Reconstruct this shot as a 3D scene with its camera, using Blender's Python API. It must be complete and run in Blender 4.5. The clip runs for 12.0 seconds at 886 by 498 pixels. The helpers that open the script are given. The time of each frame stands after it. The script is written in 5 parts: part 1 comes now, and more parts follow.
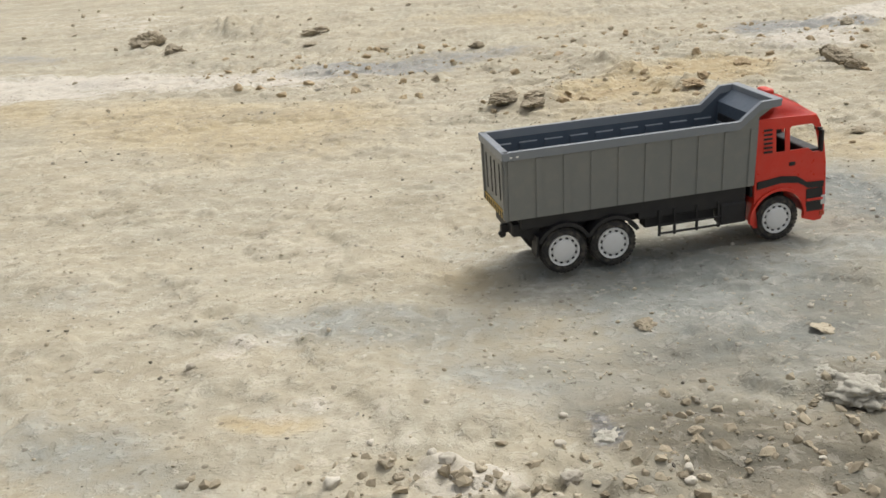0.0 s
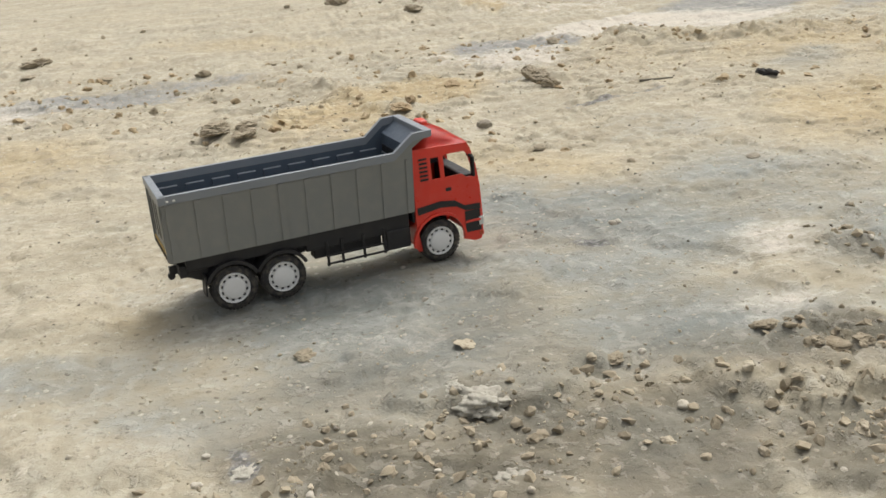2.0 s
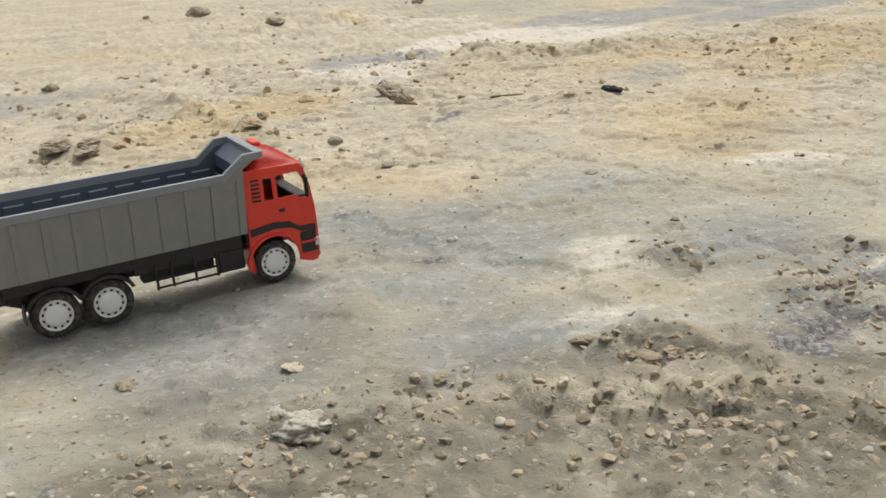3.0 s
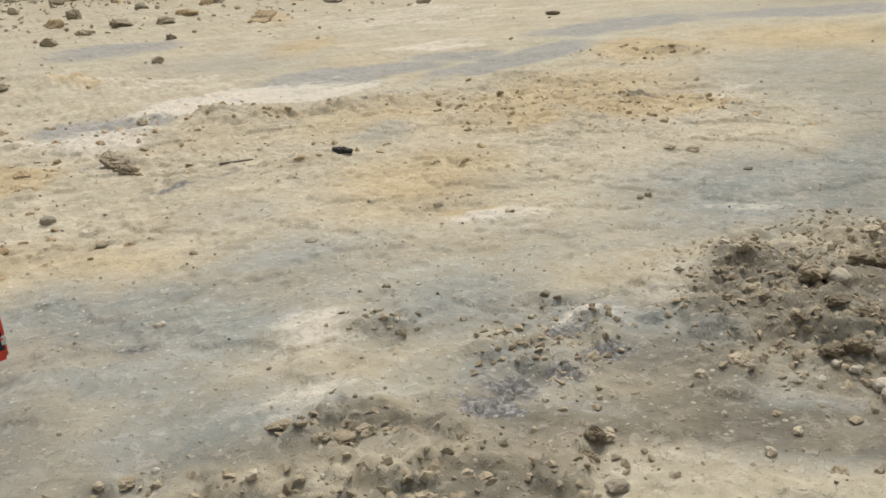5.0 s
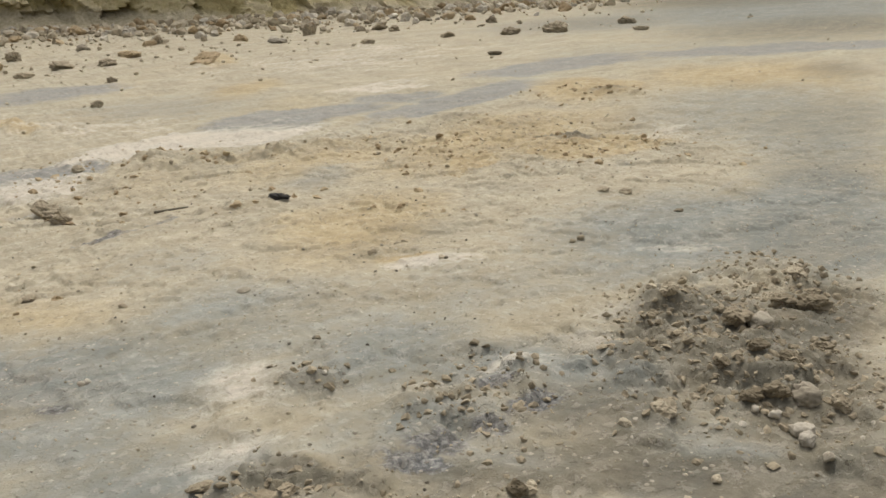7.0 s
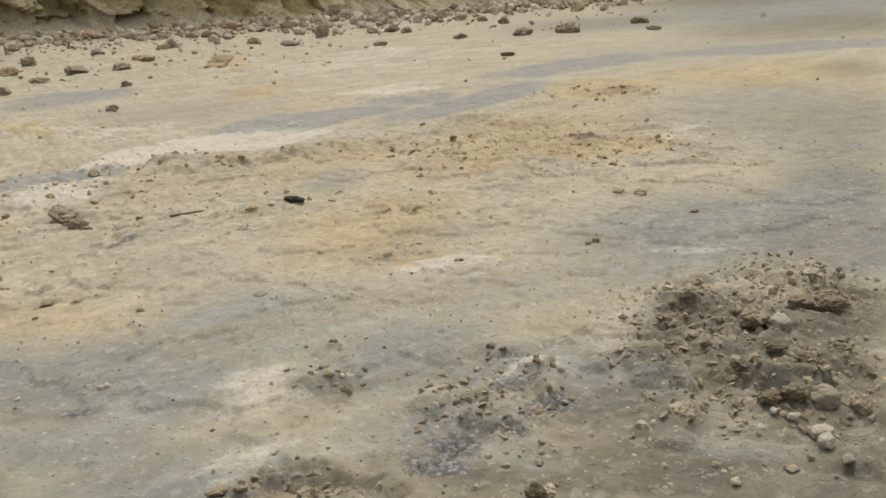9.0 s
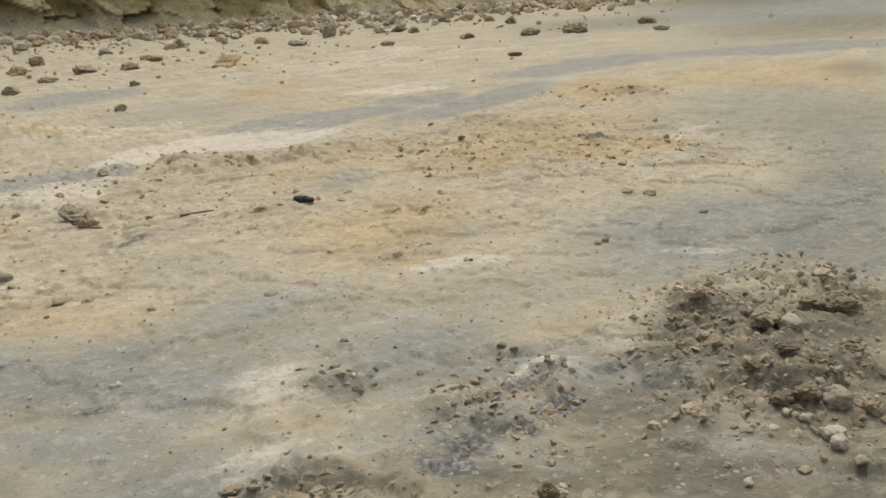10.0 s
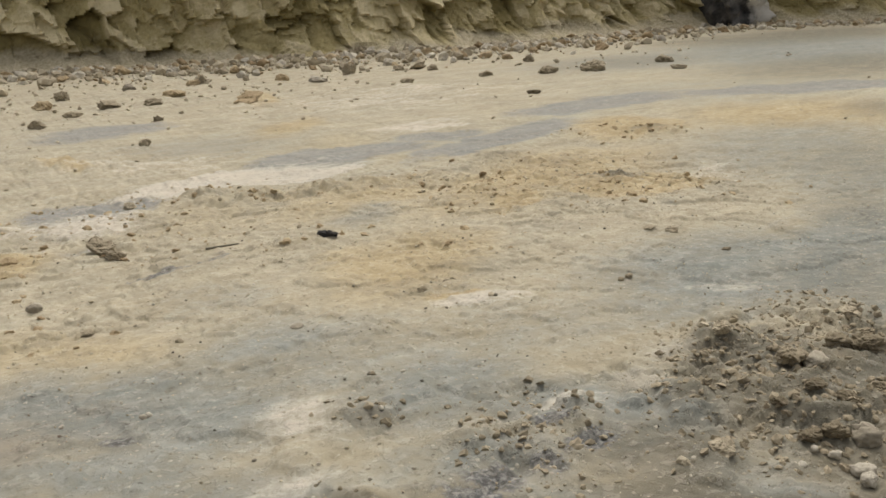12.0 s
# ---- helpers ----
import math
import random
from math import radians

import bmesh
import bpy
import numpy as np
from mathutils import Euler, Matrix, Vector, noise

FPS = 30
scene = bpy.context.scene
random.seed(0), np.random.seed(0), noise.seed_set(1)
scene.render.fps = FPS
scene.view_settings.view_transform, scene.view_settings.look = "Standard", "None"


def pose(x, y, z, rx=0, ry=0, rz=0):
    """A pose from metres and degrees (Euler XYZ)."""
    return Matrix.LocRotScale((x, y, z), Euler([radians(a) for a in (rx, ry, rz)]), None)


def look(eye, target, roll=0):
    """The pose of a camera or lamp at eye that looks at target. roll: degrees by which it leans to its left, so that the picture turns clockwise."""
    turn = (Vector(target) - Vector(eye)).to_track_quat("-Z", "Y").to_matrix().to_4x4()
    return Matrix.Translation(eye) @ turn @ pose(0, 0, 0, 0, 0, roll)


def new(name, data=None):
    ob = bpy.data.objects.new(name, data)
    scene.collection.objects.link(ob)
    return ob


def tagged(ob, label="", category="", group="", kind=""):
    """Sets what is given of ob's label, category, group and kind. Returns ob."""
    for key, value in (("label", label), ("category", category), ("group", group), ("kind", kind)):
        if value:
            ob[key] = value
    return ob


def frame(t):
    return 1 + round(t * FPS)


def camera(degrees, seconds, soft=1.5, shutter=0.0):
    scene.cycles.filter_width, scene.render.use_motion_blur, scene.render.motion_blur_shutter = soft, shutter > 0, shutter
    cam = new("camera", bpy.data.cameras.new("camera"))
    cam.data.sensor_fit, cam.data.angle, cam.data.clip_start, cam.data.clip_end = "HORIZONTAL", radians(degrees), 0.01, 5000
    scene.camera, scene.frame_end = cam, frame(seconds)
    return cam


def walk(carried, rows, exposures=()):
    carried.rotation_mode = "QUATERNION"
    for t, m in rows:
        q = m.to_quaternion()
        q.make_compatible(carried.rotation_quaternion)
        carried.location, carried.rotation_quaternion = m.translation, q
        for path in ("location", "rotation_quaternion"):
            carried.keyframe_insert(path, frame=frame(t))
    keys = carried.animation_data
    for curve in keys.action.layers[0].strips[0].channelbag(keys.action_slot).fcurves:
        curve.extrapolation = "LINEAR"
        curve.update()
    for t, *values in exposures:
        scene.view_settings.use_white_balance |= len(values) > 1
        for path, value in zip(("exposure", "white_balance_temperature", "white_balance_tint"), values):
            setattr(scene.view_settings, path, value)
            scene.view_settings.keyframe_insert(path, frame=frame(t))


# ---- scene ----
cam = camera(49.5, 12.0, soft=1.6)
METRES, EYE, TILT, LEAN, TURN = 0.48, 0.516, -20.98, 4.48, 0.0
ROWS = [
    (0.0, 0.0, 0.0, 0.0, 0.0, 0.0, -0.0),
    (0.5, 0.0867, -0.0226, -0.0033, -2.94, -0.51, 0.56),
    (1.0, 0.1655, -0.0572, 0.0081, -4.92, -0.21, 1.77),
    (1.5, 0.257, -0.0895, 0.0297, -8.27, 0.3, 3.19),
    (2.0, 0.3495, -0.1167, 0.0436, -12.18, 0.38, 4.32),
    (2.5, 0.4259, -0.1387, 0.0498, -15.82, 0.08, 4.89),
    (3.0, 0.4929, -0.1686, 0.062, -19.1, 0.37, 5.38),
    (3.5, 0.5565, -0.1961, 0.079, -22.19, 0.67, 6.41),
    (5.5, 0.7687, -0.2971, 0.1392, -33.62, 1.52, 10.35),
    (6.0, 0.7896, -0.3153, 0.149, -34.16, 2.08, 10.6),
    (6.5, 0.8014, -0.3322, 0.1574, -34.74, 2.68, 10.72),
    (8.5, 0.7956, -0.3413, 0.1683, -34.25, 3.03, 11.1),
    (9.0, 0.7888, -0.3377, 0.1725, -33.88, 3.1, 11.05),
    (9.5, 0.7796, -0.335, 0.1745, -33.62, 3.18, 11.0),
    (10.0, 0.7726, -0.3299, 0.1757, -33.54, 3.16, 10.92),
    (10.5, 0.765, -0.3294, 0.1775, -33.47, 3.27, 11.03),
    (11.0, 0.7552, -0.3277, 0.1758, -33.59, 3.84, 10.99),
    (11.5, 0.7386, -0.3308, 0.1733, -33.13, 4.84, 10.73),
    (12.0, 0.7164, -0.3346, 0.1767, -32.68, 5.46, 10.41),
]
EXPOSURES = [(0.0, 0.22, 6450, 10), (3.5, 0.27, 6600, 10), (5.5, 0.07, 6750, 10), (8.5, -0.06, 6850, 10), (12.0, -0.09, 6900, 10)]
walk(cam, [(t, pose(0, 0, EYE, TILT, LEAN, TURN) @ pose(METRES * x, METRES * y, METRES * z, 90 + pitch, roll, yaw)) for t, x, y, z, yaw, pitch, roll in ROWS], EXPOSURES)

# ---- light: overcast sky with one broad, weak sun ----
SUN_ELEVATION, SUN_AZIMUTH = 60.0, 48.0
world = bpy.data.worlds.new("overcast_sky")
scene.world = world
world.use_nodes = True
wn = world.node_tree
sky = wn.nodes.new("ShaderNodeTexSky")
sky.sky_type = "NISHITA"
sky.sun_disc = False
sky.sun_elevation = radians(SUN_ELEVATION)
sky.sun_rotation = radians(90 - SUN_AZIMUTH)
sky.air_density, sky.dust_density, sky.ozone_density = 1.0, 6.0, 1.0
hsv = wn.nodes.new("ShaderNodeHueSaturation")
hsv.inputs["Saturation"].default_value = 0.22
wn.links.new(sky.outputs["Color"], hsv.inputs["Color"])
wn.links.new(hsv.outputs["Color"], wn.nodes["Background"].inputs["Color"])
wn.nodes["Background"].inputs["Strength"].default_value = 0.155
sun = new("sun", bpy.data.lights.new("sun", "SUN"))
sun.data.energy, sun.data.angle, sun.data.color = 1.15, radians(26), (1.0, 0.97, 0.92)
az, el = radians(SUN_AZIMUTH), radians(SUN_ELEVATION)
sun.matrix_world = look((math.cos(el) * math.cos(az) * 20, math.cos(el) * math.sin(az) * 20, math.sin(el) * 20), (0, 0, 0))


# ---- materials ----
class Nodes:
    """Short hand for the node tree of one material."""

    def __init__(self, name):
        self.mat = bpy.data.materials.new(name)
        self.mat.use_nodes = True
        self.tree = self.mat.node_tree
        self.bsdf = self.tree.nodes["Principled BSDF"]

    def add(self, kind, **inputs):
        node = self.tree.nodes.new(kind)
        for key, value in inputs.items():
            node.inputs[key.replace("_", " ")].default_value = value
        return node

    def link(self, a, b):
        self.tree.links.new(a, b)

    def noise(self, scale, detail=6.0, rough=0.6, where=None, distort=0.0):
        n = self.add("ShaderNodeTexNoise", Scale=scale, Detail=detail, Roughness=rough, Distortion=distort)
        if where is not None:
            self.link(where, n.inputs["Vector"])
        return n.outputs["Fac"]

    def ramp(self, fac, *stops):
        r = self.add("ShaderNodeValToRGB")
        el = r.color_ramp.elements
        for k, (at, col) in enumerate(stops):
            e = el[k] if k < 2 else el.new(at)
            e.position, e.color = at, (*col, 1) if len(col) == 3 else col
        self.link(fac, r.inputs["Fac"])
        return r.outputs["Color"]

    def mix(self, fac, a, b, blend="MIX"):
        m = self.add("ShaderNodeMix")
        m.data_type, m.blend_type = "RGBA", blend
        for value, socket in ((fac, m.inputs[0]), (a, m.inputs[6]), (b, m.inputs[7])):
            if isinstance(value, (int, float)):
                socket.default_value = value
            elif isinstance(value, tuple):
                socket.default_value = (*value, 1)
            else:
                self.link(value, socket)
        return m.outputs[2]

    def math(self, op, a, b=0.0, clamp=False):
        m = self.add("ShaderNodeMath")
        m.operation, m.use_clamp = op, clamp
        for value, socket in ((a, m.inputs[0]), (b, m.inputs[1])):
            if isinstance(value, (int, float)):
                socket.default_value = value
            else:
                self.link(value, socket)
        return m.outputs[0]

    def range(self, value, lo, hi, to_lo=0.0, to_hi=1.0):
        m = self.add("ShaderNodeMapRange", From_Min=lo, From_Max=hi, To_Min=to_lo, To_Max=to_hi)
        self.link(value, m.inputs["Value"])
        return m.outputs["Result"]

    def bump(self, height, strength, distance):
        b = self.add("ShaderNodeBump", Strength=strength, Distance=distance)
        self.link(height, b.inputs["Height"])
        self.link(b.outputs["Normal"], self.bsdf.inputs["Normal"])


def plastic(name, colour, rough=0.4, dust=0.25, dust_colour=(0.42, 0.36, 0.27), grain=60.0):
    """Moulded plastic with fine scuffs and a film of dry dust."""
    n = Nodes(name)
    co = n.add("ShaderNodeTexCoord").outputs["Object"]
    film = n.range(n.noise(grain, 6, 0.65, co), 0.45, 0.8, 0.0, dust)
    specks = n.range(n.noise(900, 2, 0.5, co), 0.62, 0.75, 0.0, dust * 0.8)
    col = n.mix(n.math("MAXIMUM", film, specks), colour, dust_colour)
    n.link(col, n.bsdf.inputs["Base Color"])
    n.link(n.range(n.noise(grain * 2, 4, 0.6, co), 0.3, 0.7, rough - 0.06, rough + 0.14), n.bsdf.inputs["Roughness"])
    n.bump(n.noise(700, 3, 0.5, co), 0.12, 0.0006)
    return n.mat


RED = plastic("red_plastic", (0.62, 0.035, 0.018), 0.32, 0.07)
GREY = plastic("grey_plastic", (0.185, 0.19, 0.178), 0.42, 0.14)
BLUE_GREY = plastic("blue_grey_plastic", (0.062, 0.082, 0.107), 0.45, 0.06)
# the bed's grey made lighter and bluer: sky light on the lip, in the colour
LIT_RIM_GREY = plastic("lit_rim_grey_plastic", (0.195, 0.215, 0.235), 0.38, 0.12)
# paler grey: the highlight along the inner ledges, put into the colour
LEDGE_GLINT = plastic("ledge_glint_plastic", (0.36, 0.39, 0.42), 0.4, 0.2)
BLACK = plastic("black_plastic", (0.009, 0.009, 0.010), 0.55, 0.04)
RUBBER = plastic("black_rubber", (0.014, 0.014, 0.014), 0.75, 0.32, grain=90)
WHITE = plastic("white_plastic", (0.68, 0.68, 0.66), 0.38, 0.12)
YELLOW = plastic("yellow_sticker", (0.55, 0.36, 0.07), 0.4, 0.3)
LAMP_RED = plastic("lamp_red_plastic", (0.45, 0.06, 0.02), 0.25, 0.1)
CLEAR = plastic("headlight_grey", (0.55, 0.55, 0.52), 0.2, 0.1)


def earth(name):
    """Dry clay crust: cream, ochre, grey and brown earth by the stains of the mesh, with thin plates, flakes, grain and pits."""
    n = Nodes(name)
    co = n.add("ShaderNodeTexCoord").outputs["Object"]
    drag = n.add("ShaderNodeMapping")
    drag.inputs["Rotation"].default_value = (0, 0, radians(-28))
    drag.inputs["Scale"].default_value = (0.5, 1.0, 1.0)
    n.link(co, drag.inputs["Vector"])
    drawn = drag.outputs["Vector"]
    broad = n.noise(1.3, 4, 0.6, co)
    patch = n.noise(6.0, 8, 0.66, drawn, 0.4)
    mid = n.noise(26, 6, 0.62, co, 0.4)
    fine = n.noise(95, 6, 0.7, co)
    grit = n.noise(420, 4, 0.7, co)

    def stain_of(key):
        a = n.add("ShaderNodeAttribute")
        a.attribute_name = key
        return a.outputs["Fac"]

    blend = n.math("ADD", n.math("MULTIPLY", patch, 0.42), n.math("ADD", n.math("MULTIPLY", mid, 0.38), n.math("MULTIPLY", fine, 0.20)))
    ragged = n.math("SUBTRACT", blend, 0.5)

    def laid(key, lo, hi, rough, most=1.0):
        return n.range(n.math("ADD", stain_of(key), n.math("MULTIPLY", ragged, rough)), lo, hi, 0.0, most)

    pale = n.ramp(blend, (0.36, (0.262, 0.232, 0.166)), (0.50, (0.372, 0.335, 0.248)), (0.64, (0.52, 0.48, 0.378)))
    pale = n.mix(n.range(broad, 0.4, 0.7, 0.0, 0.35), pale, (0.403, 0.338, 0.224))
    grey = n.ramp(blend, (0.36, (0.135, 0.145, 0.133)), (0.50, (0.193, 0.206, 0.192)), (0.64, (0.305, 0.316, 0.290)))
    ochre = n.ramp(blend, (0.36, (0.274, 0.199, 0.097)), (0.50, (0.395, 0.312, 0.176)), (0.64, (0.494, 0.418, 0.274)))
    brown = n.ramp(blend, (0.36, (0.064, 0.058, 0.042)), (0.50, (0.117, 0.107, 0.080)), (0.64, (0.215, 0.199, 0.152)))
    dark = n.ramp(fine, (0.40, (0.038, 0.041, 0.049)), (0.50, (0.095, 0.100, 0.110)), (0.62, (0.274, 0.274, 0.262)))
    white = n.ramp(blend, (0.36, (0.42, 0.385, 0.315)), (0.64, (0.62, 0.58, 0.50)))
    slate = n.ramp(blend, (0.36, (0.179, 0.186, 0.182)), (0.64, (0.274, 0.279, 0.266)))
    col = pale
    col = n.mix(laid("ochre", 0.18, 0.62, 1.7, 0.95), col, ochre)
    col = n.mix(laid("grey", 0.15, 0.75, 1.8, 0.95), col, grey)
    col = n.mix(laid("slate", 0.30, 0.62, 1.5, 0.9), col, slate)
    col = n.mix(laid("white", 0.28, 0.66, 1.8, 0.95), col, white)
    col = n.mix(laid("brown", 0.26, 0.72, 2.0, 0.92), col, brown)
    col = n.mix(laid("dark", 0.40, 0.70, 3.4, 0.9), col, dark)
    # thin pale plates of crust with sharp edges, and the darker clay between them
    plate_a = n.range(n.noise(22, 6, 0.58, drawn, 0.4), 0.52, 0.56)
    plate_b = n.range(n.noise(52, 5, 0.58, co, 0.4), 0.565, 0.60)
    chips = n.range(n.noise(66, 5, 0.58, co, 0.4), 0.415, 0.375)
    col = n.mix(n.math("MULTIPLY", plate_a, 0.17), col, n.mix(0.35, col, (0.62, 0.58, 0.49)))
    col = n.mix(n.math("MULTIPLY", plate_b, 0.34), col, n.mix(0.42, col, (0.64, 0.60, 0.51)))
    col = n.mix(n.math("MULTIPLY", chips, 0.30), col, n.mix(0.6, col, (0.16, 0.135, 0.09)))
    # warm and cool shifts over a hand's width
    hue = n.ramp(n.noise(11, 5, 0.62, drawn, 0.5), (0.40, (0.29, 0.30, 0.265)), (0.50, (0.38, 0.34, 0.26)), (0.60, (0.53, 0.45, 0.31)))
    col = n.mix(0.10, col, hue)
    # single grains, and pits whose shade is darkened into the colour
    pit = n.range(n.noise(70, 4, 0.6, co, 0.3), 0.335, 0.285, 0.0, 0.75)
    col = n.mix(pit, col, n.mix(0.8, col, (0.10, 0.085, 0.06)))
    cells = n.add("ShaderNodeTexVoronoi", Scale=105.0, Randomness=1.0)
    n.link(co, cells.inputs["Vector"])
    tone = n.add("ShaderNodeSeparateColor")
    n.link(cells.outputs["Color"], tone.inputs["Color"])
    chosen = n.math("GREATER_THAN", tone.outputs["Red"], 0.90)
    dome = n.math("MULTIPLY", n.range(cells.outputs["Distance"], 0.42, 0.1), chosen)
    col = n.mix(n.math("MULTIPLY", n.math("GREATER_THAN", dome, 0.12), 0.55), col, n.ramp(tone.outputs["Green"], (0.12, (0.14, 0.115, 0.08)), (0.4, (0.30, 0.265, 0.20)), (1.0, (0.56, 0.515, 0.42))))
    n.link(col, n.bsdf.inputs["Base Color"])
    n.bsdf.inputs["Roughness"].default_value = 0.93
    n.bsdf.inputs["Specular IOR Level"].default_value = 0.25
    h = n.math("ADD", n.math("MULTIPLY", mid, 0.7), n.math("ADD", n.math("MULTIPLY", fine, 0.55), n.math("MULTIPLY", grit, 0.22)))
    h = n.math("ADD", h, n.math("SUBTRACT", n.math("MULTIPLY", dome, 0.35), n.math("MULTIPLY", pit, 0.6)))
    h = n.math("ADD", h, n.math("ADD", n.math("MULTIPLY", plate_a, 0.16), n.math("SUBTRACT", n.math("MULTIPLY", plate_b, 0.22), n.math("MULTIPLY", chips, 0.22))))
    n.bump(h, 1.0, 0.0031)
    return n.mat


EARTH = earth("dry_clay_ground")


def clod_earth(name, a, b, scale=40.0):
    """Dry lump of earth or stone: grain at real size, a tone of its own for every lump."""
    n = Nodes(name)
    geo = n.add("ShaderNodeNewGeometry")
    co = geo.outputs["Position"]
    rnd = n.add("ShaderNodeObjectInfo").outputs["Random"]
    tone = n.math("ADD", n.math("MULTIPLY", rnd, 0.25), n.math("MULTIPLY", geo.outputs["Random Per Island"], 0.35))
    fac = n.math("ADD", n.math("MULTIPLY", n.noise(scale, 6, 0.66, co), 0.75), n.math("SUBTRACT", tone, 0.2))
    col = n.ramp(fac, (0.22, a), (0.72, b))
    speck = n.range(n.noise(scale * 6, 3, 0.6, co), 0.60, 0.70, 0.0, 0.4)
    col = n.mix(speck, col, n.mix(0.6, col, (0.14, 0.12, 0.09)))
    n.link(col, n.bsdf.inputs["Base Color"])
    n.bsdf.inputs["Roughness"].default_value = 0.92
    n.bsdf.inputs["Specular IOR Level"].default_value = 0.25
    n.bump(n.noise(scale * 4, 5, 0.65, co), 0.8, 0.08 / scale)
    return n.mat


CLOD = clod_earth("beige_clod_earth", (0.23, 0.19, 0.128), (0.54, 0.475, 0.355))
OCHRE_CLOD = clod_earth("ochre_clod_earth", (0.27, 0.195, 0.11), (0.54, 0.44, 0.285))
GREY_STONE = clod_earth("grey_stone", (0.24, 0.21, 0.16), (0.48, 0.435, 0.345))
PALE_STONE = clod_earth("pale_stone", (0.34, 0.305, 0.245), (0.60, 0.555, 0.46))
CRUST = clod_earth("grey_crust", (0.29, 0.27, 0.22), (0.56, 0.53, 0.44), 70.0)
BLUE_CRUST = clod_earth("blue_black_crust", (0.17, 0.172, 0.165), (0.54, 0.525, 0.47), 70.0)
SCRAP_BLACK = clod_earth("black_scrap", (0.02, 0.02, 0.022), (0.09, 0.085, 0.08))
DARK_STONE = clod_earth("dark_stone", (0.09, 0.08, 0.065), (0.27, 0.24, 0.19))


# ---- mesh helpers ----
def part(name, bm, material, parent=None, label="", smooth=False):
    """One mesh object out of a bmesh, under a thing or under a part."""
    bmesh.ops.recalc_face_normals(bm, faces=bm.faces)
    me = bpy.data.meshes.new(name)
    bm.to_mesh(me)
    bm.free()
    if smooth:
        for p in me.polygons:
            p.use_smooth = True
    me.materials.append(material)
    ob = new(name, me)
    ob.parent = parent
    return tagged(ob, label)


def shared(name, me, parent, m):
    """Another object on a mesh that exists already."""
    ob = new(name, me)
    ob.parent = parent
    ob.matrix_basis = m
    return ob


def box(x0, x1, y0, y1, z0, z1, bevel=0.0, bm=None):
    bm = bm or bmesh.new()
    made = bmesh.ops.create_cube(bm, size=1.0)["verts"]
    for v in made:
        v.co = Vector(((x0 + x1) / 2 + v.co.x * (x1 - x0), (y0 + y1) / 2 + v.co.y * (y1 - y0), (z0 + z1) / 2 + v.co.z * (z1 - z0)))
    if bevel:
        edges = list({e for v in made for e in v.link_edges})
        bmesh.ops.bevel(bm, geom=edges, offset=bevel, segments=2, profile=0.5, affect="EDGES")
    return bm


def plate(outline, holes, y_in, y_out, bm=None):
    """A plate with holes, cut from the XZ plane; y_in(z) and y_out(z) are its two faces."""
    bm = bm or bmesh.new()
    flat = bmesh.new()
    for loop in (outline, *holes):
        vs = [flat.verts.new((x, 0, z)) for x, z in loop]
        for a, b in zip(vs, vs[1:] + vs[:1]):
            flat.edges.new((a, b))
    bmesh.ops.triangle_fill(flat, use_beauty=True, edges=flat.edges[:])
    flat.verts.index_update()
    top = [bm.verts.new((v.co.x, y_out(v.co.z), v.co.z)) for v in flat.verts]
    low = [bm.verts.new((v.co.x, y_in(v.co.z), v.co.z)) for v in flat.verts]
    for f in flat.faces:
        ids = [v.index for v in f.verts]
        bm.faces.new([top[i] for i in ids])
        bm.faces.new([low[i] for i in reversed(ids)])
    for e in flat.edges:
        if len(e.link_faces) == 1:
            a, b = (v.index for v in e.verts)
            bm.faces.new((top[a], top[b], low[b], low[a]))
    flat.free()
    return bm


def lathe(profile, steps=32, axis="y", bm=None):
    """A turned body from (along, radius) pairs about the y axis."""
    bm = bm or bmesh.new()
    rings = []
    for along, radius in profile:
        rings.append([bm.verts.new((radius * math.cos(a), along, radius * math.sin(a))) for a in [2 * math.pi * k / steps for k in range(steps)]])
    for r0, r1 in zip(rings, rings[1:]):
        for k in range(steps):
            bm.faces.new((r0[k], r0[(k + 1) % steps], r1[(k + 1) % steps], r1[k]))
    bm.faces.new(rings[0])
    bm.faces.new(list(reversed(rings[-1])))
    return bm


def arc(cx, cz, r, a0, a1, steps):
    return [(cx + r * math.cos(radians(a0 + (a1 - a0) * k / steps)), cz + r * math.sin(radians(a0 + (a1 - a0) * k / steps))) for k in range(steps + 1)]


# ---- value noise on arrays, for the ground and the bank ----
def lattice(ix, iy, seed):
    h = (ix * 374761393 + iy * 668265263 + seed * 974634777) & 0x7FFFFFFF
    h = ((h ^ (h >> 13)) * 1274126177) & 0x7FFFFFFF
    return ((h ^ (h >> 16)) & 0xFFFF) / 65535.0


def value_noise(x, y, seed):
    ix, iy = np.floor(x).astype(np.int64), np.floor(y).astype(np.int64)
    fx, fy = x - ix, y - iy
    fx, fy = fx * fx * fx * (fx * (fx * 6 - 15) + 10), fy * fy * fy * (fy * (fy * 6 - 15) + 10)
    a, b = lattice(ix, iy, seed), lattice(ix + 1, iy, seed)
    c, d = lattice(ix, iy + 1, seed), lattice(ix + 1, iy + 1, seed)
    return (a + (b - a) * fx) * (1 - fy) + (c + (d - c) * fx) * fy - 0.5


def fractal(x, y, seed, octaves=4, gain=0.5):
    total, amp = np.zeros_like(x), 1.0
    for k in range(octaves):
        ca, sa = math.cos(0.7 * k + 0.3), math.sin(0.7 * k + 0.3)
        u, v = x * ca - y * sa, x * sa + y * ca
        total += amp * value_noise(u * 2**k, v * 2**k, seed + 17 * k)
        amp *= gain
    return total


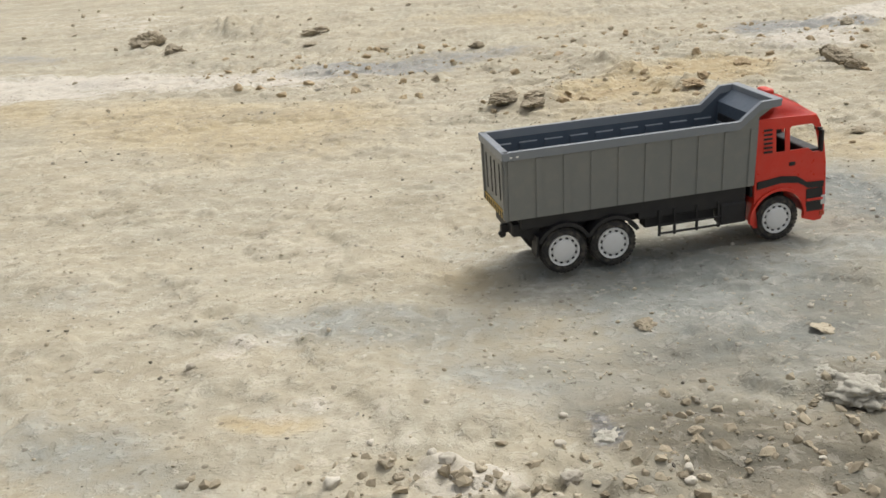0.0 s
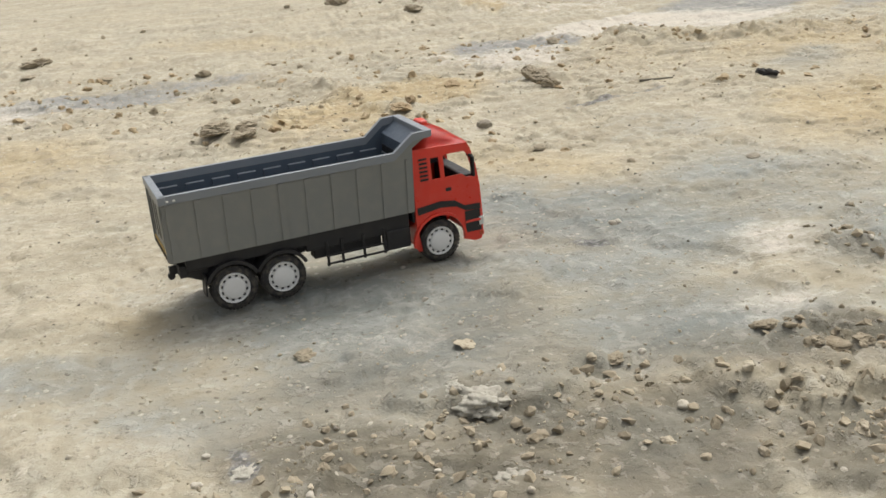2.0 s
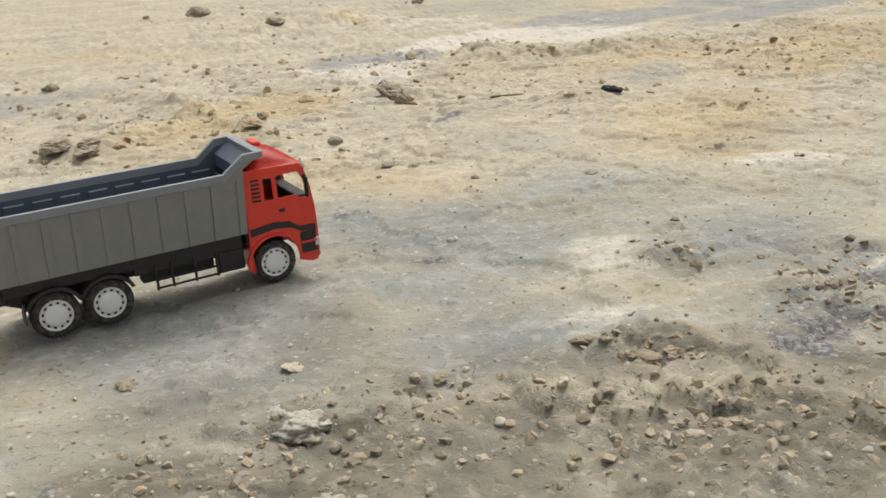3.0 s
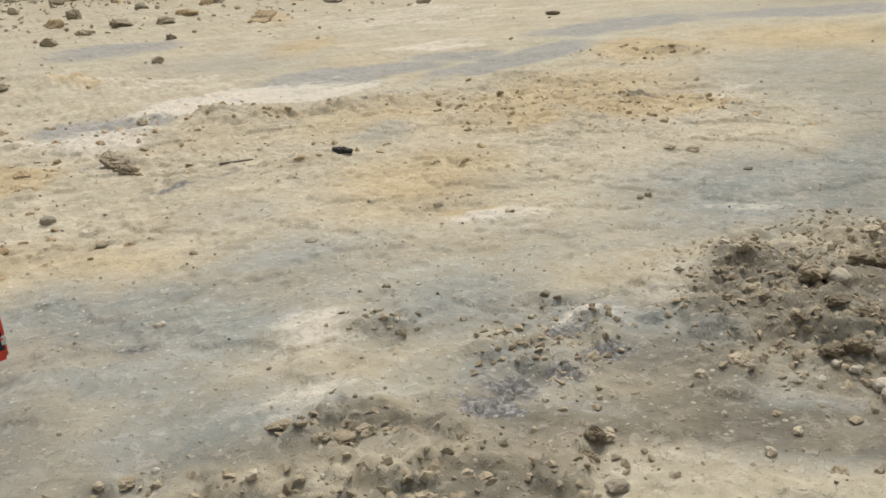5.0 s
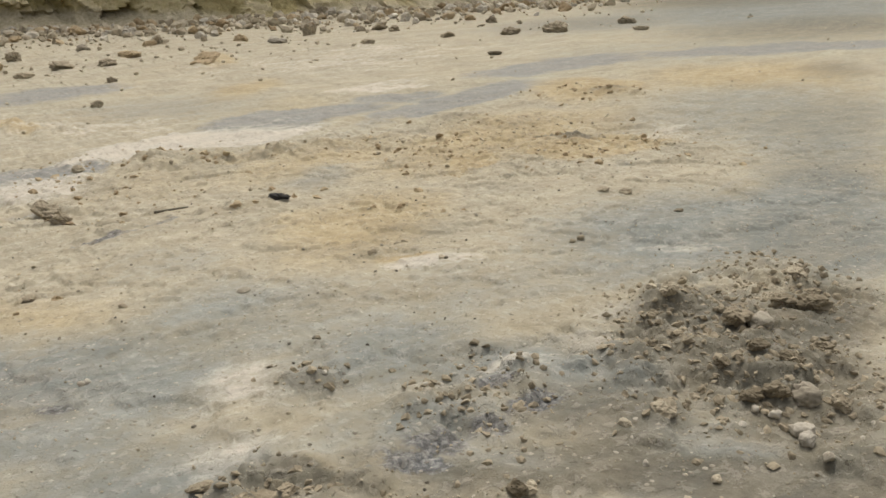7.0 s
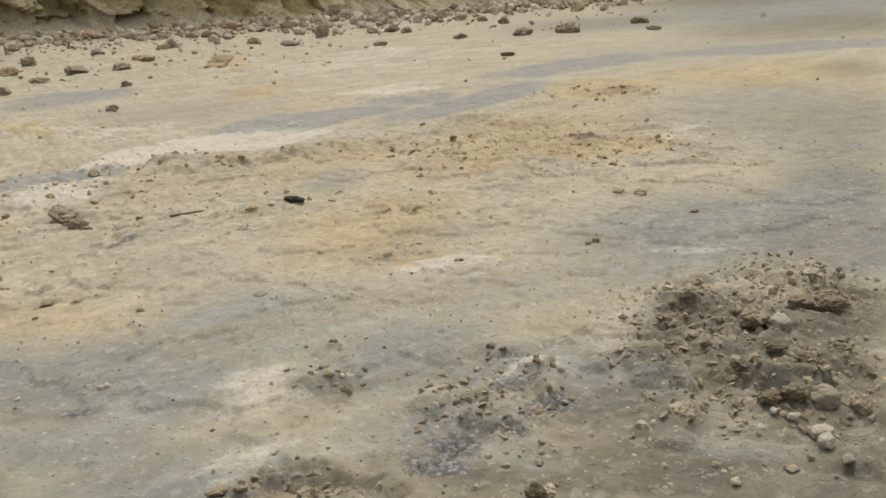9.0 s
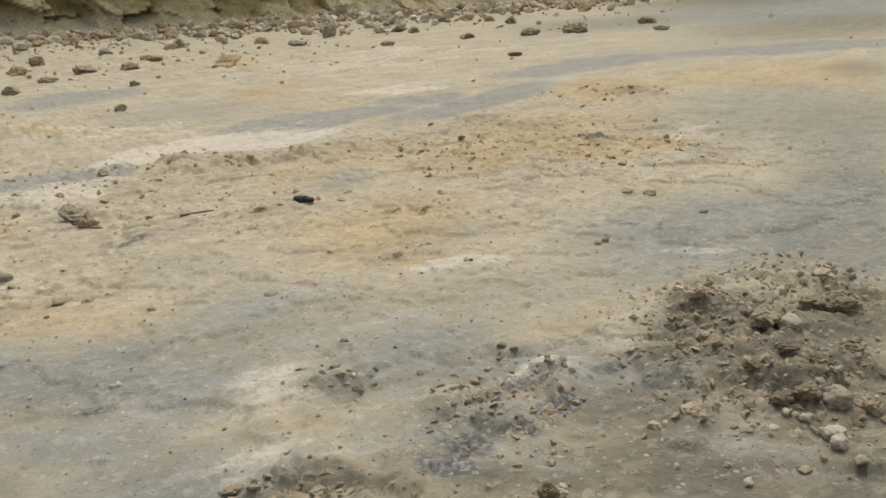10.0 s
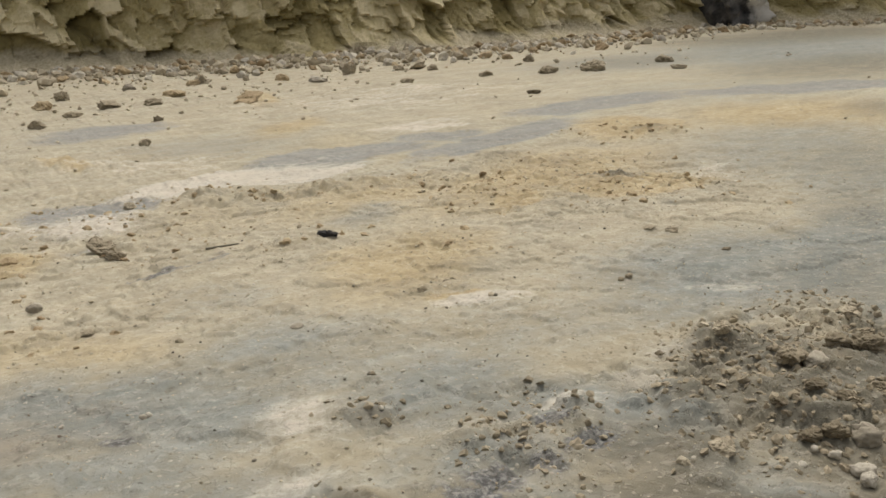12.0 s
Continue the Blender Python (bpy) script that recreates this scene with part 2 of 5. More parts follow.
def blobs(x, y, spots):
    """Soft spots (x, y, half length, half width, turn in degrees, strength), joined."""
    out = np.zeros_like(x)
    for cx, cy, rx, ry, turn, strength in spots:
        c, s = math.cos(radians(turn)), math.sin(radians(turn))
        reach = 2.3 * max(rx, ry)
        near = (np.abs(x - cx) < reach) & (np.abs(y - cy) < reach)
        dx, dy = x[near] - cx, y[near] - cy
        u, v = (dx * c + dy * s) / rx, (-dx * s + dy * c) / ry
        out[near] = np.maximum(out[near], strength * np.exp(-((u * u + v * v) ** 1.5) * 0.7))
    return out


# ---- ground: one sheet to the horizon ----
def graded(fine_lo, fine_hi, step, lo, hi, growth):
    mid = list(np.arange(fine_lo, fine_hi, step))
    up, s = [], step
    p = mid[-1]
    while p < hi:
        s *= growth
        p += s
        up.append(p)
    down, s, p = [], step, fine_lo
    while p > lo:
        s *= growth
        p -= s
        down.append(p)
    return np.array(down[::-1] + mid + up)


STAINS = {key: [] for key in ("ochre", "grey", "white", "slate", "brown", "dark")}
BROKEN, MOUNDS = [], []


def stain(kind, x, y, long, wide, turn, strength):
    (BROKEN if kind == "broken" else STAINS[kind]).append((x, y, long, wide, turn, strength))


def mound(x, y, long, wide, turn, height):
    MOUNDS.append((x, y, long, wide, turn, height))


stain("ochre", 1.57, 1.84, 0.343, 0.213, 43, 0.62)
stain("ochre", 2.49, 2.48, 0.703, 0.294, 22, 0.60)
stain("ochre", 3.58, 3.15, 0.430, 0.267, 39, 1.00)
stain("ochre", 2.13, 2.18, 0.146, 0.083, 30, 0.85)
stain("ochre", 2.61, 2.15, 0.310, 0.174, -16, 0.80)
stain("ochre", 4.49, 2.92, 0.721, 0.499, 12, 0.65)
stain("ochre", 1.87, 2.60, 0.412, 0.177, 15, 0.50)
stain("ochre", 2.50, 4.53, 0.519, 0.161, 52, 0.60)
stain("ochre", 1.20, 4.10, 0.177, 0.082, -79, 0.80)
stain("ochre", 3.12, 6.32, 0.492, 0.128, 70, 0.90)
stain("ochre", 2.43, 3.84, 0.412, 0.232, 42, 0.35)
stain("ochre", 0.74, 1.75, 0.200, 0.101, -46, 0.45)
stain("ochre", 1.49, 1.53, 0.076, 0.032, -35, 0.90)
stain("ochre", 0.85, 0.85, 0.083, 0.032, -38, 0.70)
stain("ochre", 2.81, 2.54, 0.526, 0.288, 17, 0.50)
stain("ochre", 4.17, 2.31, 0.582, 0.274, 32, 0.45)
stain("ochre", 1.38, 2.66, 0.384, 0.242, 17, 0.30)
stain("ochre", -0.64, 2.31, 0.496, 0.250, -34, 0.50)
stain("ochre", -0.35, 2.27, 0.254, 0.196, -12, 0.50)
stain("ochre", 0.35, 2.31, 0.165, 0.113, 85, 0.95)
stain("ochre", 0.59, 2.51, 0.231, 0.143, 2, 0.85)
stain("ochre", 0.46, 2.09, 0.290, 0.172, 82, 0.50)
stain("ochre", 0.30, 1.76, 0.214, 0.123, 80, 0.45)
stain("ochre", -1.21, 2.62, 0.259, 0.116, -47, 0.50)
stain("ochre", -0.23, 0.88, 0.059, 0.015, -1, 0.60)
stain("ochre", 0.07, 1.60, 0.210, 0.074, 88, 0.35)
stain("ochre", 0.02, 1.21, 0.059, 0.052, -49, 0.45)
stain("ochre", 0.40, 2.33, 0.172, 0.097, -69, 1.00)
stain("ochre", 0.66, 2.61, 0.144, 0.074, -28, 0.95)
stain("ochre", 0.47, 1.91, 0.393, 0.172, -36, 0.45)
stain("ochre", 0.24, 3.78, 0.470, 0.174, -43, 0.40)
stain("ochre", 1.92, 2.76, 0.447, 0.136, -7, 0.45)
stain("grey", 0.71, 1.37, 0.254, 0.200, -44, 0.80)
stain("grey", 0.61, 1.15, 0.192, 0.097, -47, 0.70)
stain("grey", 1.08, 1.41, 0.326, 0.194, -12, 0.50)
stain("grey", 2.20, 1.20, 0.423, 0.326, -13, 0.90)
stain("grey", 2.59, 1.27, 0.407, 0.184, 31, 0.85)
stain("grey", 1.48, 1.24, 0.304, 0.177, -17, 0.42)
stain("grey", 1.15, 1.10, 0.187, 0.098, -2, 0.50)
stain("grey", 1.25, 0.96, 0.171, 0.102, -16, 0.75)
stain("grey", 1.26, 0.54, 0.149, 0.092, -39, 0.95)
stain("grey", 1.26, 0.68, 0.102, 0.084, -35, 0.60)
stain("grey", 1.73, 2.39, 0.164, 0.077, 43, 0.50)
stain("grey", 1.96, 4.17, 0.515, 0.376, -23, 0.42)
stain("grey", 3.32, 2.30, 0.525, 0.275, -12, 0.35)
stain("grey", 3.19, 1.65, 0.434, 0.246, 27, 0.60)
stain("grey", 1.84, 1.14, 0.278, 0.152, -19, 0.60)
stain("grey", 1.03, 1.86, 0.163, 0.117, -7, 0.35)
stain("grey", 2.21, 0.94, 0.282, 0.132, 28, 0.80)
stain("grey", 1.00, 0.93, 0.120, 0.086, 13, 0.50)
stain("grey", 0.30, 1.12, 0.293, 0.192, -56, 0.85)
stain("grey", 0.06, 0.92, 0.146, 0.076, -22, 0.50)
stain("grey", -0.10, 1.06, 0.228, 0.065, -7, 0.55)
stain("grey", -0.41, 0.84, 0.159, 0.050, -25, 0.50)
stain("grey", 0.60, 1.50, 0.199, 0.120, 66, 0.75)
stain("grey", 0.29, 0.97, 0.139, 0.072, 5, 0.70)
stain("grey", 0.50, 1.29, 0.164, 0.138, 33, 0.60)
stain("grey", -0.64, 1.24, 0.138, 0.053, -16, 0.30)
stain("grey", 1.15, 1.15, 0.222, 0.176, 20, 0.70)
stain("grey", 0.28, 1.41, 0.238, 0.111, -8, 0.50)
stain("grey", 0.69, 1.17, 0.126, 0.101, -43, 0.50)
stain("grey", 0.62, 0.92, 0.057, 0.025, -28, 0.60)
stain("grey", 1.07, 0.85, 0.112, 0.081, -7, 0.80)
stain("grey", 0.15, 1.01, 0.154, 0.094, -23, 0.40)
stain("grey", 1.33, 0.83, 0.128, 0.101, 45, 0.90)
stain("grey", 1.11, 0.68, 0.156, 0.062, -47, 0.60)
stain("grey", 8.78, 5.78, 2.226, 1.457, 24, 0.85)
stain("grey", 7.11, 6.07, 1.446, 0.988, -3, 0.60)
stain("grey", 3.66, 2.17, 0.791, 0.481, 32, 0.55)
stain("grey", 5.11, 4.00, 0.920, 0.645, 3, 0.30)
stain("grey", 0.67, 0.96, 0.186, 0.139, 0, 0.80)
stain("grey", 0.99, 1.43, 0.283, 0.157, 59, 0.60)
stain("white", 1.61, 3.27, 0.476, 0.139, 10, 1.00)
stain("white", 0.98, 2.87, 0.235, 0.163, -32, 0.75)
stain("white", 3.74, 5.58, 1.177, 0.786, 7, 0.40)
stain("white", 0.90, 1.18, 0.083, 0.074, -12, 0.48)
stain("white", 0.83, 0.98, 0.040, 0.023, -17, 0.50)
stain("white", 1.52, 1.46, 0.115, 0.043, -35, 0.70)
stain("white", 1.42, 0.95, 0.049, 0.036, 41, 0.50)
stain("white", 3.02, 4.04, 0.280, 0.215, 20, 0.60)
stain("white", 1.26, 0.95, 0.062, 0.033, -3, 0.60)
stain("white", 2.95, 2.09, 0.213, 0.125, 42, 0.45)
stain("white", 1.92, 3.19, 0.247, 0.106, 11, 0.90)
stain("white", 1.54, 0.98, 0.076, 0.042, -24, 0.45)
stain("white", 1.54, 3.89, 0.409, 0.266, -39, 0.40)
stain("white", 1.97, 1.18, 0.078, 0.036, -44, 0.40)
stain("white", -0.98, 2.97, 0.776, 0.159, -15, 0.75)
stain("white", -1.29, 2.90, 0.343, 0.116, -25, 0.80)
stain("white", -0.01, 0.75, 0.055, 0.031, 0, 0.85)
stain("white", -0.32, 1.03, 0.115, 0.027, 15, 0.50)
stain("white", -0.21, 0.90, 0.061, 0.018, -1, 0.40)
stain("white", -1.65, 4.75, 0.929, 0.276, -39, 0.35)
stain("white", 0.13, 1.15, 0.068, 0.051, -19, 0.35)
stain("white", 0.81, 0.98, 0.093, 0.050, -10, 0.40)
stain("white", 0.88, 1.12, 0.096, 0.068, 8, 0.35)
stain("white", 0.14, 1.29, 0.110, 0.070, -10, 0.45)
stain("white", 0.32, 1.04, 0.159, 0.051, -17, 0.30)
stain("slate", 1.13, 3.10, 0.245, 0.160, 1, 1.00)
stain("slate", 2.26, 3.47, 0.439, 0.245, 13, 1.00)
stain("slate", 3.00, 3.35, 0.687, 0.143, 25, 1.00)
stain("slate", 4.26, 4.03, 0.689, 0.243, 9, 0.85)
stain("slate", 5.59, 3.54, 0.869, 0.284, -30, 0.95)
stain("slate", 1.67, 5.17, 0.388, 0.322, 21, 0.80)
stain("slate", 2.86, 3.60, 0.228, 0.160, 29, 0.70)
stain("slate", 0.90, 2.51, 0.097, 0.068, -39, 0.40)
stain("slate", -0.22, 2.93, 0.282, 0.139, -1, 0.80)
stain("slate", 1.02, 3.08, 0.232, 0.163, -41, 0.90)
stain("slate", 0.01, 3.05, 0.281, 0.125, -12, 0.60)
stain("slate", -1.63, 3.63, 0.388, 0.131, -33, 0.45)
stain("slate", -1.75, 4.44, 0.443, 0.150, -38, 0.30)
stain("brown", 1.57, 0.73, 0.252, 0.170, 77, 1.00)
stain("brown", 1.66, 0.91, 0.124, 0.101, -9, 0.80)
stain("brown", 1.81, 0.74, 0.163, 0.105, 14, 0.90)
stain("brown", 1.45, 0.56, 0.140, 0.069, -31, 0.80)
stain("brown", 1.16, 0.72, 0.099, 0.072, -8, 0.60)
stain("brown", 0.85, 0.85, 0.095, 0.038, -50, 0.85)
stain("brown", 1.03, 0.70, 0.066, 0.040, -30, 0.65)
stain("brown", 1.02, 1.09, 0.069, 0.025, -22, 0.60)
stain("brown", 2.68, 2.90, 0.180, 0.082, 27, 0.50)
stain("brown", 4.93, 2.74, 0.433, 0.236, 34, 0.50)
stain("brown", 1.43, 0.85, 0.065, 0.051, 18, 0.70)
stain("brown", 3.59, 2.98, 0.188, 0.123, 14, 0.70)
stain("brown", 2.66, 2.34, 0.126, 0.069, -56, 0.70)
stain("brown", 0.61, 1.27, 0.059, 0.029, -43, 0.50)
stain("brown", 1.23, 0.56, 0.202, 0.064, -44, 1.00)
stain("brown", 1.37, 0.46, 0.124, 0.072, -14, 1.00)
stain("brown", 7.14, 4.25, 1.528, 1.004, 3, 0.60)
stain("brown", 3.57, 1.87, 0.549, 0.332, 29, 0.42)
stain("brown", 2.52, 1.44, 0.341, 0.195, -21, 0.25)
stain("brown", 2.19, 1.02, 0.336, 0.239, 25, 0.42)
stain("brown", 2.84, 1.40, 0.419, 0.250, 29, 0.42)
stain("brown", 1.19, 0.68, 0.102, 0.074, -19, 0.75)
stain("brown", 0.25, 0.93, 0.167, 0.087, 5, 0.50)
stain("brown", 0.44, 1.03, 0.157, 0.099, 72, 0.50)
stain("brown", 0.56, 1.37, 0.164, 0.138, 76, 0.35)
stain("brown", 0.31, 0.72, 0.113, 0.054, 7, 0.90)
stain("brown", 0.85, 0.57, 0.102, 0.070, 7, 0.90)
stain("brown", 0.97, 0.70, 0.107, 0.079, 20, 0.60)
stain("brown", 1.22, 1.03, 0.160, 0.109, 39, 0.30)
stain("brown", 0.26, 0.77, 0.168, 0.084, -28, 0.95)
stain("brown", 0.13, 0.81, 0.043, 0.036, -52, 0.70)
stain("brown", 0.39, 0.86, 0.052, 0.032, 30, 0.65)
stain("brown", 0.14, 0.72, 0.070, 0.023, -19, 0.70)
stain("brown", 0.76, 0.83, 0.125, 0.065, -14, 0.65)
stain("brown", 0.86, 0.65, 0.137, 0.082, 4, 0.85)
stain("brown", 0.43, 0.77, 0.174, 0.058, -18, 0.45)
stain("brown", 0.73, 0.69, 0.096, 0.062, -6, 0.70)
stain("brown", 0.38, 0.85, 0.063, 0.033, -46, 0.40)
stain("brown", 1.28, 0.75, 0.140, 0.111, -22, 0.75)
stain("brown", 1.05, 0.69, 0.140, 0.043, -46, 0.80)
stain("brown", 1.41, 0.94, 0.065, 0.062, 45, 0.40)
stain("brown", 10.87, 7.41, 2.515, 1.488, 3, 0.75)
stain("brown", 6.65, 6.33, 1.070, 0.797, 13, 0.40)
stain("brown", 0.57, 0.71, 0.141, 0.121, 34, 0.90)
stain("brown", 0.66, 0.88, 0.103, 0.088, 34, 0.50)
stain("brown", 0.43, 0.72, 0.093, 0.059, -16, 0.50)
stain("brown", 0.39, 0.74, 0.146, 0.105, 36, 0.95)
stain("brown", 0.49, 0.92, 0.094, 0.087, 58, 0.50)
stain("brown", 0.77, 0.64, 0.126, 0.091, -3, 0.85)
stain("brown", 0.89, 0.80, 0.126, 0.070, -3, 0.60)
stain("dark", 1.20, 0.83, 0.050, 0.022, 17, 1.00)
stain("dark", 1.11, 0.81, 0.040, 0.023, -17, 0.95)
stain("dark", 1.03, 0.81, 0.050, 0.033, -4, 1.00)
stain("dark", 0.98, 0.78, 0.041, 0.020, -39, 1.00)
stain("dark", 1.06, 2.17, 0.132, 0.034, 6, 0.85)
stain("dark", 1.19, 0.90, 0.061, 0.023, -8, 0.70)
stain("dark", 1.29, 0.74, 0.062, 0.041, -45, 0.40)
stain("dark", 0.62, 1.27, 0.039, 0.017, -40, 0.70)
stain("dark", 0.13, 0.81, 0.029, 0.018, 86, 0.85)
stain("dark", 1.01, 0.80, 0.080, 0.026, -5, 0.70)
stain("broken", 1.574, 0.773, 0.189, 0.297, -40, 1.10)
stain("broken", 1.873, 0.876, 0.119, 0.185, -41, 1.10)
stain("broken", 1.165, 0.882, 0.122, 0.148, -39, 0.70)
stain("broken", 1.013, 1.096, 0.080, 0.052, -40, 0.50)
stain("broken", 2.20, 2.42, 0.57, 0.19, -46, 0.50)
stain("broken", 1.550, 2.893, 0.284, 0.137, -46, 0.70)
stain("broken", 3.47, 3.07, 0.31, 0.29, -52, 0.60)
stain("broken", 1.684, 1.901, 0.283, 0.232, -44, 0.30)
stain("broken", 2.82, 7.40, 1.91, 1.73, -58, 0.50)
stain("broken", 0.816, 0.689, 0.231, 0.129, -27, 0.85)
stain("broken", 0.533, 0.817, 0.138, 0.105, -27, 0.60)
stain("broken", 0.810, 0.849, 0.083, 0.074, -28, 0.80)
stain("broken", 0.78, 4.07, 0.91, 0.74, -38, 0.45)
stain("broken", 0.48, 1.98, 0.32, 0.21, -31, 0.40)
stain("broken", 0.333, 0.787, 0.149, 0.124, -9, 0.60)
stain("broken", 0.160, 0.752, 0.131, 0.084, -9, 0.60)
stain("broken", -0.030, 0.734, 0.105, 0.039, -9, 0.90)
stain("broken", 0.43, 2.32, 0.35, 0.32, -21, 0.50)
stain("broken", -0.92, 4.10, 1.20, 0.58, -28, 0.50)
stain("broken", -0.106, 0.763, 0.246, 0.036, -9, 0.40)
mound(0.208, 1.062, 0.015, 0.023, -11, 0.009)
mound(0.407, 1.027, 0.023, 0.021, -11, 0.006)
mound(-0.085, 0.769, 0.025, 0.023, -9, 0.012)
mound(-0.010, 0.748, 0.048, 0.022, -9, 0.010)
mound(0.777, 0.832, 0.027, 0.028, -27, 0.007)
mound(0.402, 1.018, 0.018, 0.014, -27, 0.006)
mound(1.186, 0.895, 0.058, 0.050, -39, 0.026)
mound(1.267, 0.905, 0.043, 0.062, -40, 0.020)
mound(1.086, 0.860, 0.039, 0.034, -39, 0.015)
mound(1.705, 0.826, 0.065, 0.079, -40, 0.026)
mound(1.784, 0.794, 0.065, 0.095, -41, 0.026)
mound(1.950, 0.929, 0.052, 0.068, -41, 0.014)
mound(1.645, 0.978, 0.045, 0.052, -41, 0.008)
mound(1.415, 0.864, 0.039, 0.040, -40, 0.007)
mound(1.460, 0.612, 0.053, 0.044, -39, 0.012)
mound(1.411, 2.944, 0.101, 0.098, -46, 0.052)
mound(1.576, 2.905, 0.082, 0.084, -46, 0.037)
mound(1.812, 2.824, 0.092, 0.117, -46, 0.052)
mound(1.991, 2.824, 0.126, 0.073, -47, 0.030)
mound(2.225, 2.778, 0.127, 0.078, -47, 0.026)
mound(2.609, 2.876, 0.113, 0.132, -49, 0.045)
mound(2.695, 2.737, 0.066, 0.090, -49, 0.030)
mound(3.484, 2.976, 0.151, 0.161, -52, 0.045)
mound(2.642, 2.276, 0.096, 0.073, -47, 0.030)
mound(2.197, 2.459, 0.077, 0.086, -47, 0.026)
mound(1.571, 2.544, 0.055, 0.055, -45, 0.022)
mound(1.173, 2.898, 0.078, 0.063, -45, 0.030)
mound(1.054, 2.171, 0.089, 0.045, -43, 0.012)
mound(0.996, 1.101, 0.044, 0.020, -40, 0.008)
mound(1.230, 4.133, 0.411, 0.108, -48, 0.045)
mound(2.762, 1.957, 0.106, 0.085, -47, 0.022)
mound(2.235, 1.654, 0.074, 0.039, -44, 0.012)
mound(0.425, 2.648, 0.100, 0.079, -33, 0.040)
mound(0.536, 2.359, 0.090, 0.051, -32, 0.035)
mound(-0.893, 3.970, 0.172, 0.162, -27, 0.080)
mound(0.148, 2.315, 0.087, 0.085, -20, 0.035)
mound(0.402, 1.897, 0.046, 0.040, -18, 0.015)
mound(0.077, 0.740, 0.022, 0.017, 125, 0.004)
mound(-0.090, 0.762, 0.019, 0.015, 170, 0.004)
mound(-0.143, 0.746, 0.017, 0.013, 65, 0.003)
mound(0.710, 2.076, 0.026, 0.021, 175, 0.005)
mound(-1.159, 3.719, 0.122, 0.096, 150, 0.023)
mound(-1.016, 3.503, 0.077, 0.061, 10, 0.009)
mound(-0.252, 3.267, 0.061, 0.048, 20, 0.006)
mound(0.070, 3.166, 0.046, 0.036, 10, 0.007)
mound(-0.500, 3.418, 0.056, 0.045, 80, 0.004)
mound(-0.385, 2.688, 0.036, 0.028, 90, 0.003)
mound(-0.059, 2.659, 0.024, 0.019, 115, 0.005)
mound(0.111, 2.265, 0.077, 0.061, 55, 0.007)
mound(0.179, 2.254, 0.056, 0.045, 105, 0.005)
mound(1.206, 3.006, 0.051, 0.040, 110, 0.008)
mound(0.557, 2.272, 0.065, 0.051, 20, 0.004)
mound(-0.517, 3.699, 0.101, 0.080, 90, 0.008)
mound(1.043, 0.639, 0.021, 0.016, 55, 0.004)
mound(1.008, 0.628, 0.021, 0.017, 25, 0.004)
mound(0.728, 0.678, 0.020, 0.016, 135, 0.004)
mound(0.990, 0.564, 0.025, 0.019, 80, 0.003)
mound(0.764, 0.681, 0.019, 0.015, 5, 0.002)
mound(0.670, 0.799, 0.017, 0.014, 140, 0.003)
mound(0.877, 0.680, 0.017, 0.013, 160, 0.003)
mound(0.768, 0.831, 0.026, 0.020, 70, 0.003)
mound(0.699, 4.724, 0.106, 0.084, 55, 0.016)
mound(0.942, 4.090, 0.072, 0.057, 10, 0.011)
mound(0.721, 2.064, 0.030, 0.023, 46, 0.006)
mound(1.527, 1.621, 0.015, 0.012, 120, 0.003)
mound(1.848, 1.385, 0.018, 0.014, 105, 0.003)
mound(0.432, 1.861, 0.048, 0.038, 90, 0.004)
mound(0.169, 2.220, 0.060, 0.047, 20, 0.006)
mound(1.714, 4.461, 0.057, 0.045, 90, 0.011)
mound(2.085, 5.420, 0.059, 0.047, 100, 0.012)
mound(1.727, 4.533, 0.047, 0.037, 75, 0.009)
mound(2.907, 6.039, 0.181, 0.143, 80, 0.023)
mound(5.768, 5.745, 0.209, 0.165, 150, 0.034)
mound(4.540, 7.588, 0.125, 0.099, 80, 0.032)
mound(3.571, 9.447, 0.161, 0.127, 130, 0.033)
mound(1.767, 6.916, 0.125, 0.099, 75, 0.022)
mound(1.800, 6.202, 0.115, 0.090, 130, 0.014)
mound(2.038, 7.522, 0.113, 0.089, 110, 0.021)
mound(2.119, 6.531, 0.137, 0.108, 15, 0.017)
mound(2.634, 7.813, 0.096, 0.075, 50, 0.018)
mound(2.725, 6.988, 0.160, 0.126, 130, 0.020)
mound(3.312, 7.971, 0.120, 0.095, 0, 0.023)
mound(3.202, 7.944, 0.101, 0.079, 160, 0.019)
mound(3.867, 7.567, 0.101, 0.080, 140, 0.019)
mound(3.968, 7.126, 0.151, 0.119, 20, 0.023)
mound(5.089, 7.659, 0.110, 0.087, 165, 0.021)
mound(5.181, 7.223, 0.097, 0.076, 45, 0.018)
mound(2.399, 6.502, 0.111, 0.087, 90, 0.017)
mound(1.489, 5.760, 0.092, 0.073, 65, 0.014)
mound(4.283, 6.221, 0.107, 0.085, 0, 0.014)
mound(5.073, 6.267, 0.114, 0.090, 140, 0.014)
mound(5.439, 5.920, 0.147, 0.116, 70, 0.019)
mound(6.752, 5.907, 0.141, 0.112, 95, 0.021)
mound(6.259, 5.291, 0.103, 0.081, 120, 0.013)
mound(4.375, 4.801, 0.074, 0.058, 45, 0.009)
mound(0.965, 2.452, 0.071, 0.056, 0, 0.013)
mound(0.979, 2.551, 0.038, 0.030, 64, 0.009)
mound(0.982, 2.381, 0.050, 0.040, 25, 0.008)
mound(0.723, 2.079, 0.030, 0.023, 65, 0.005)
mound(0.753, 2.529, 0.048, 0.038, 20, 0.006)
mound(0.768, 1.825, 0.033, 0.026, 155, 0.003)
mound(0.895, 1.641, 0.016, 0.012, 66, 0.003)
mound(1.105, 1.557, 0.028, 0.022, 165, 0.002)
mound(1.422, 1.584, 0.022, 0.018, 136, 0.003)
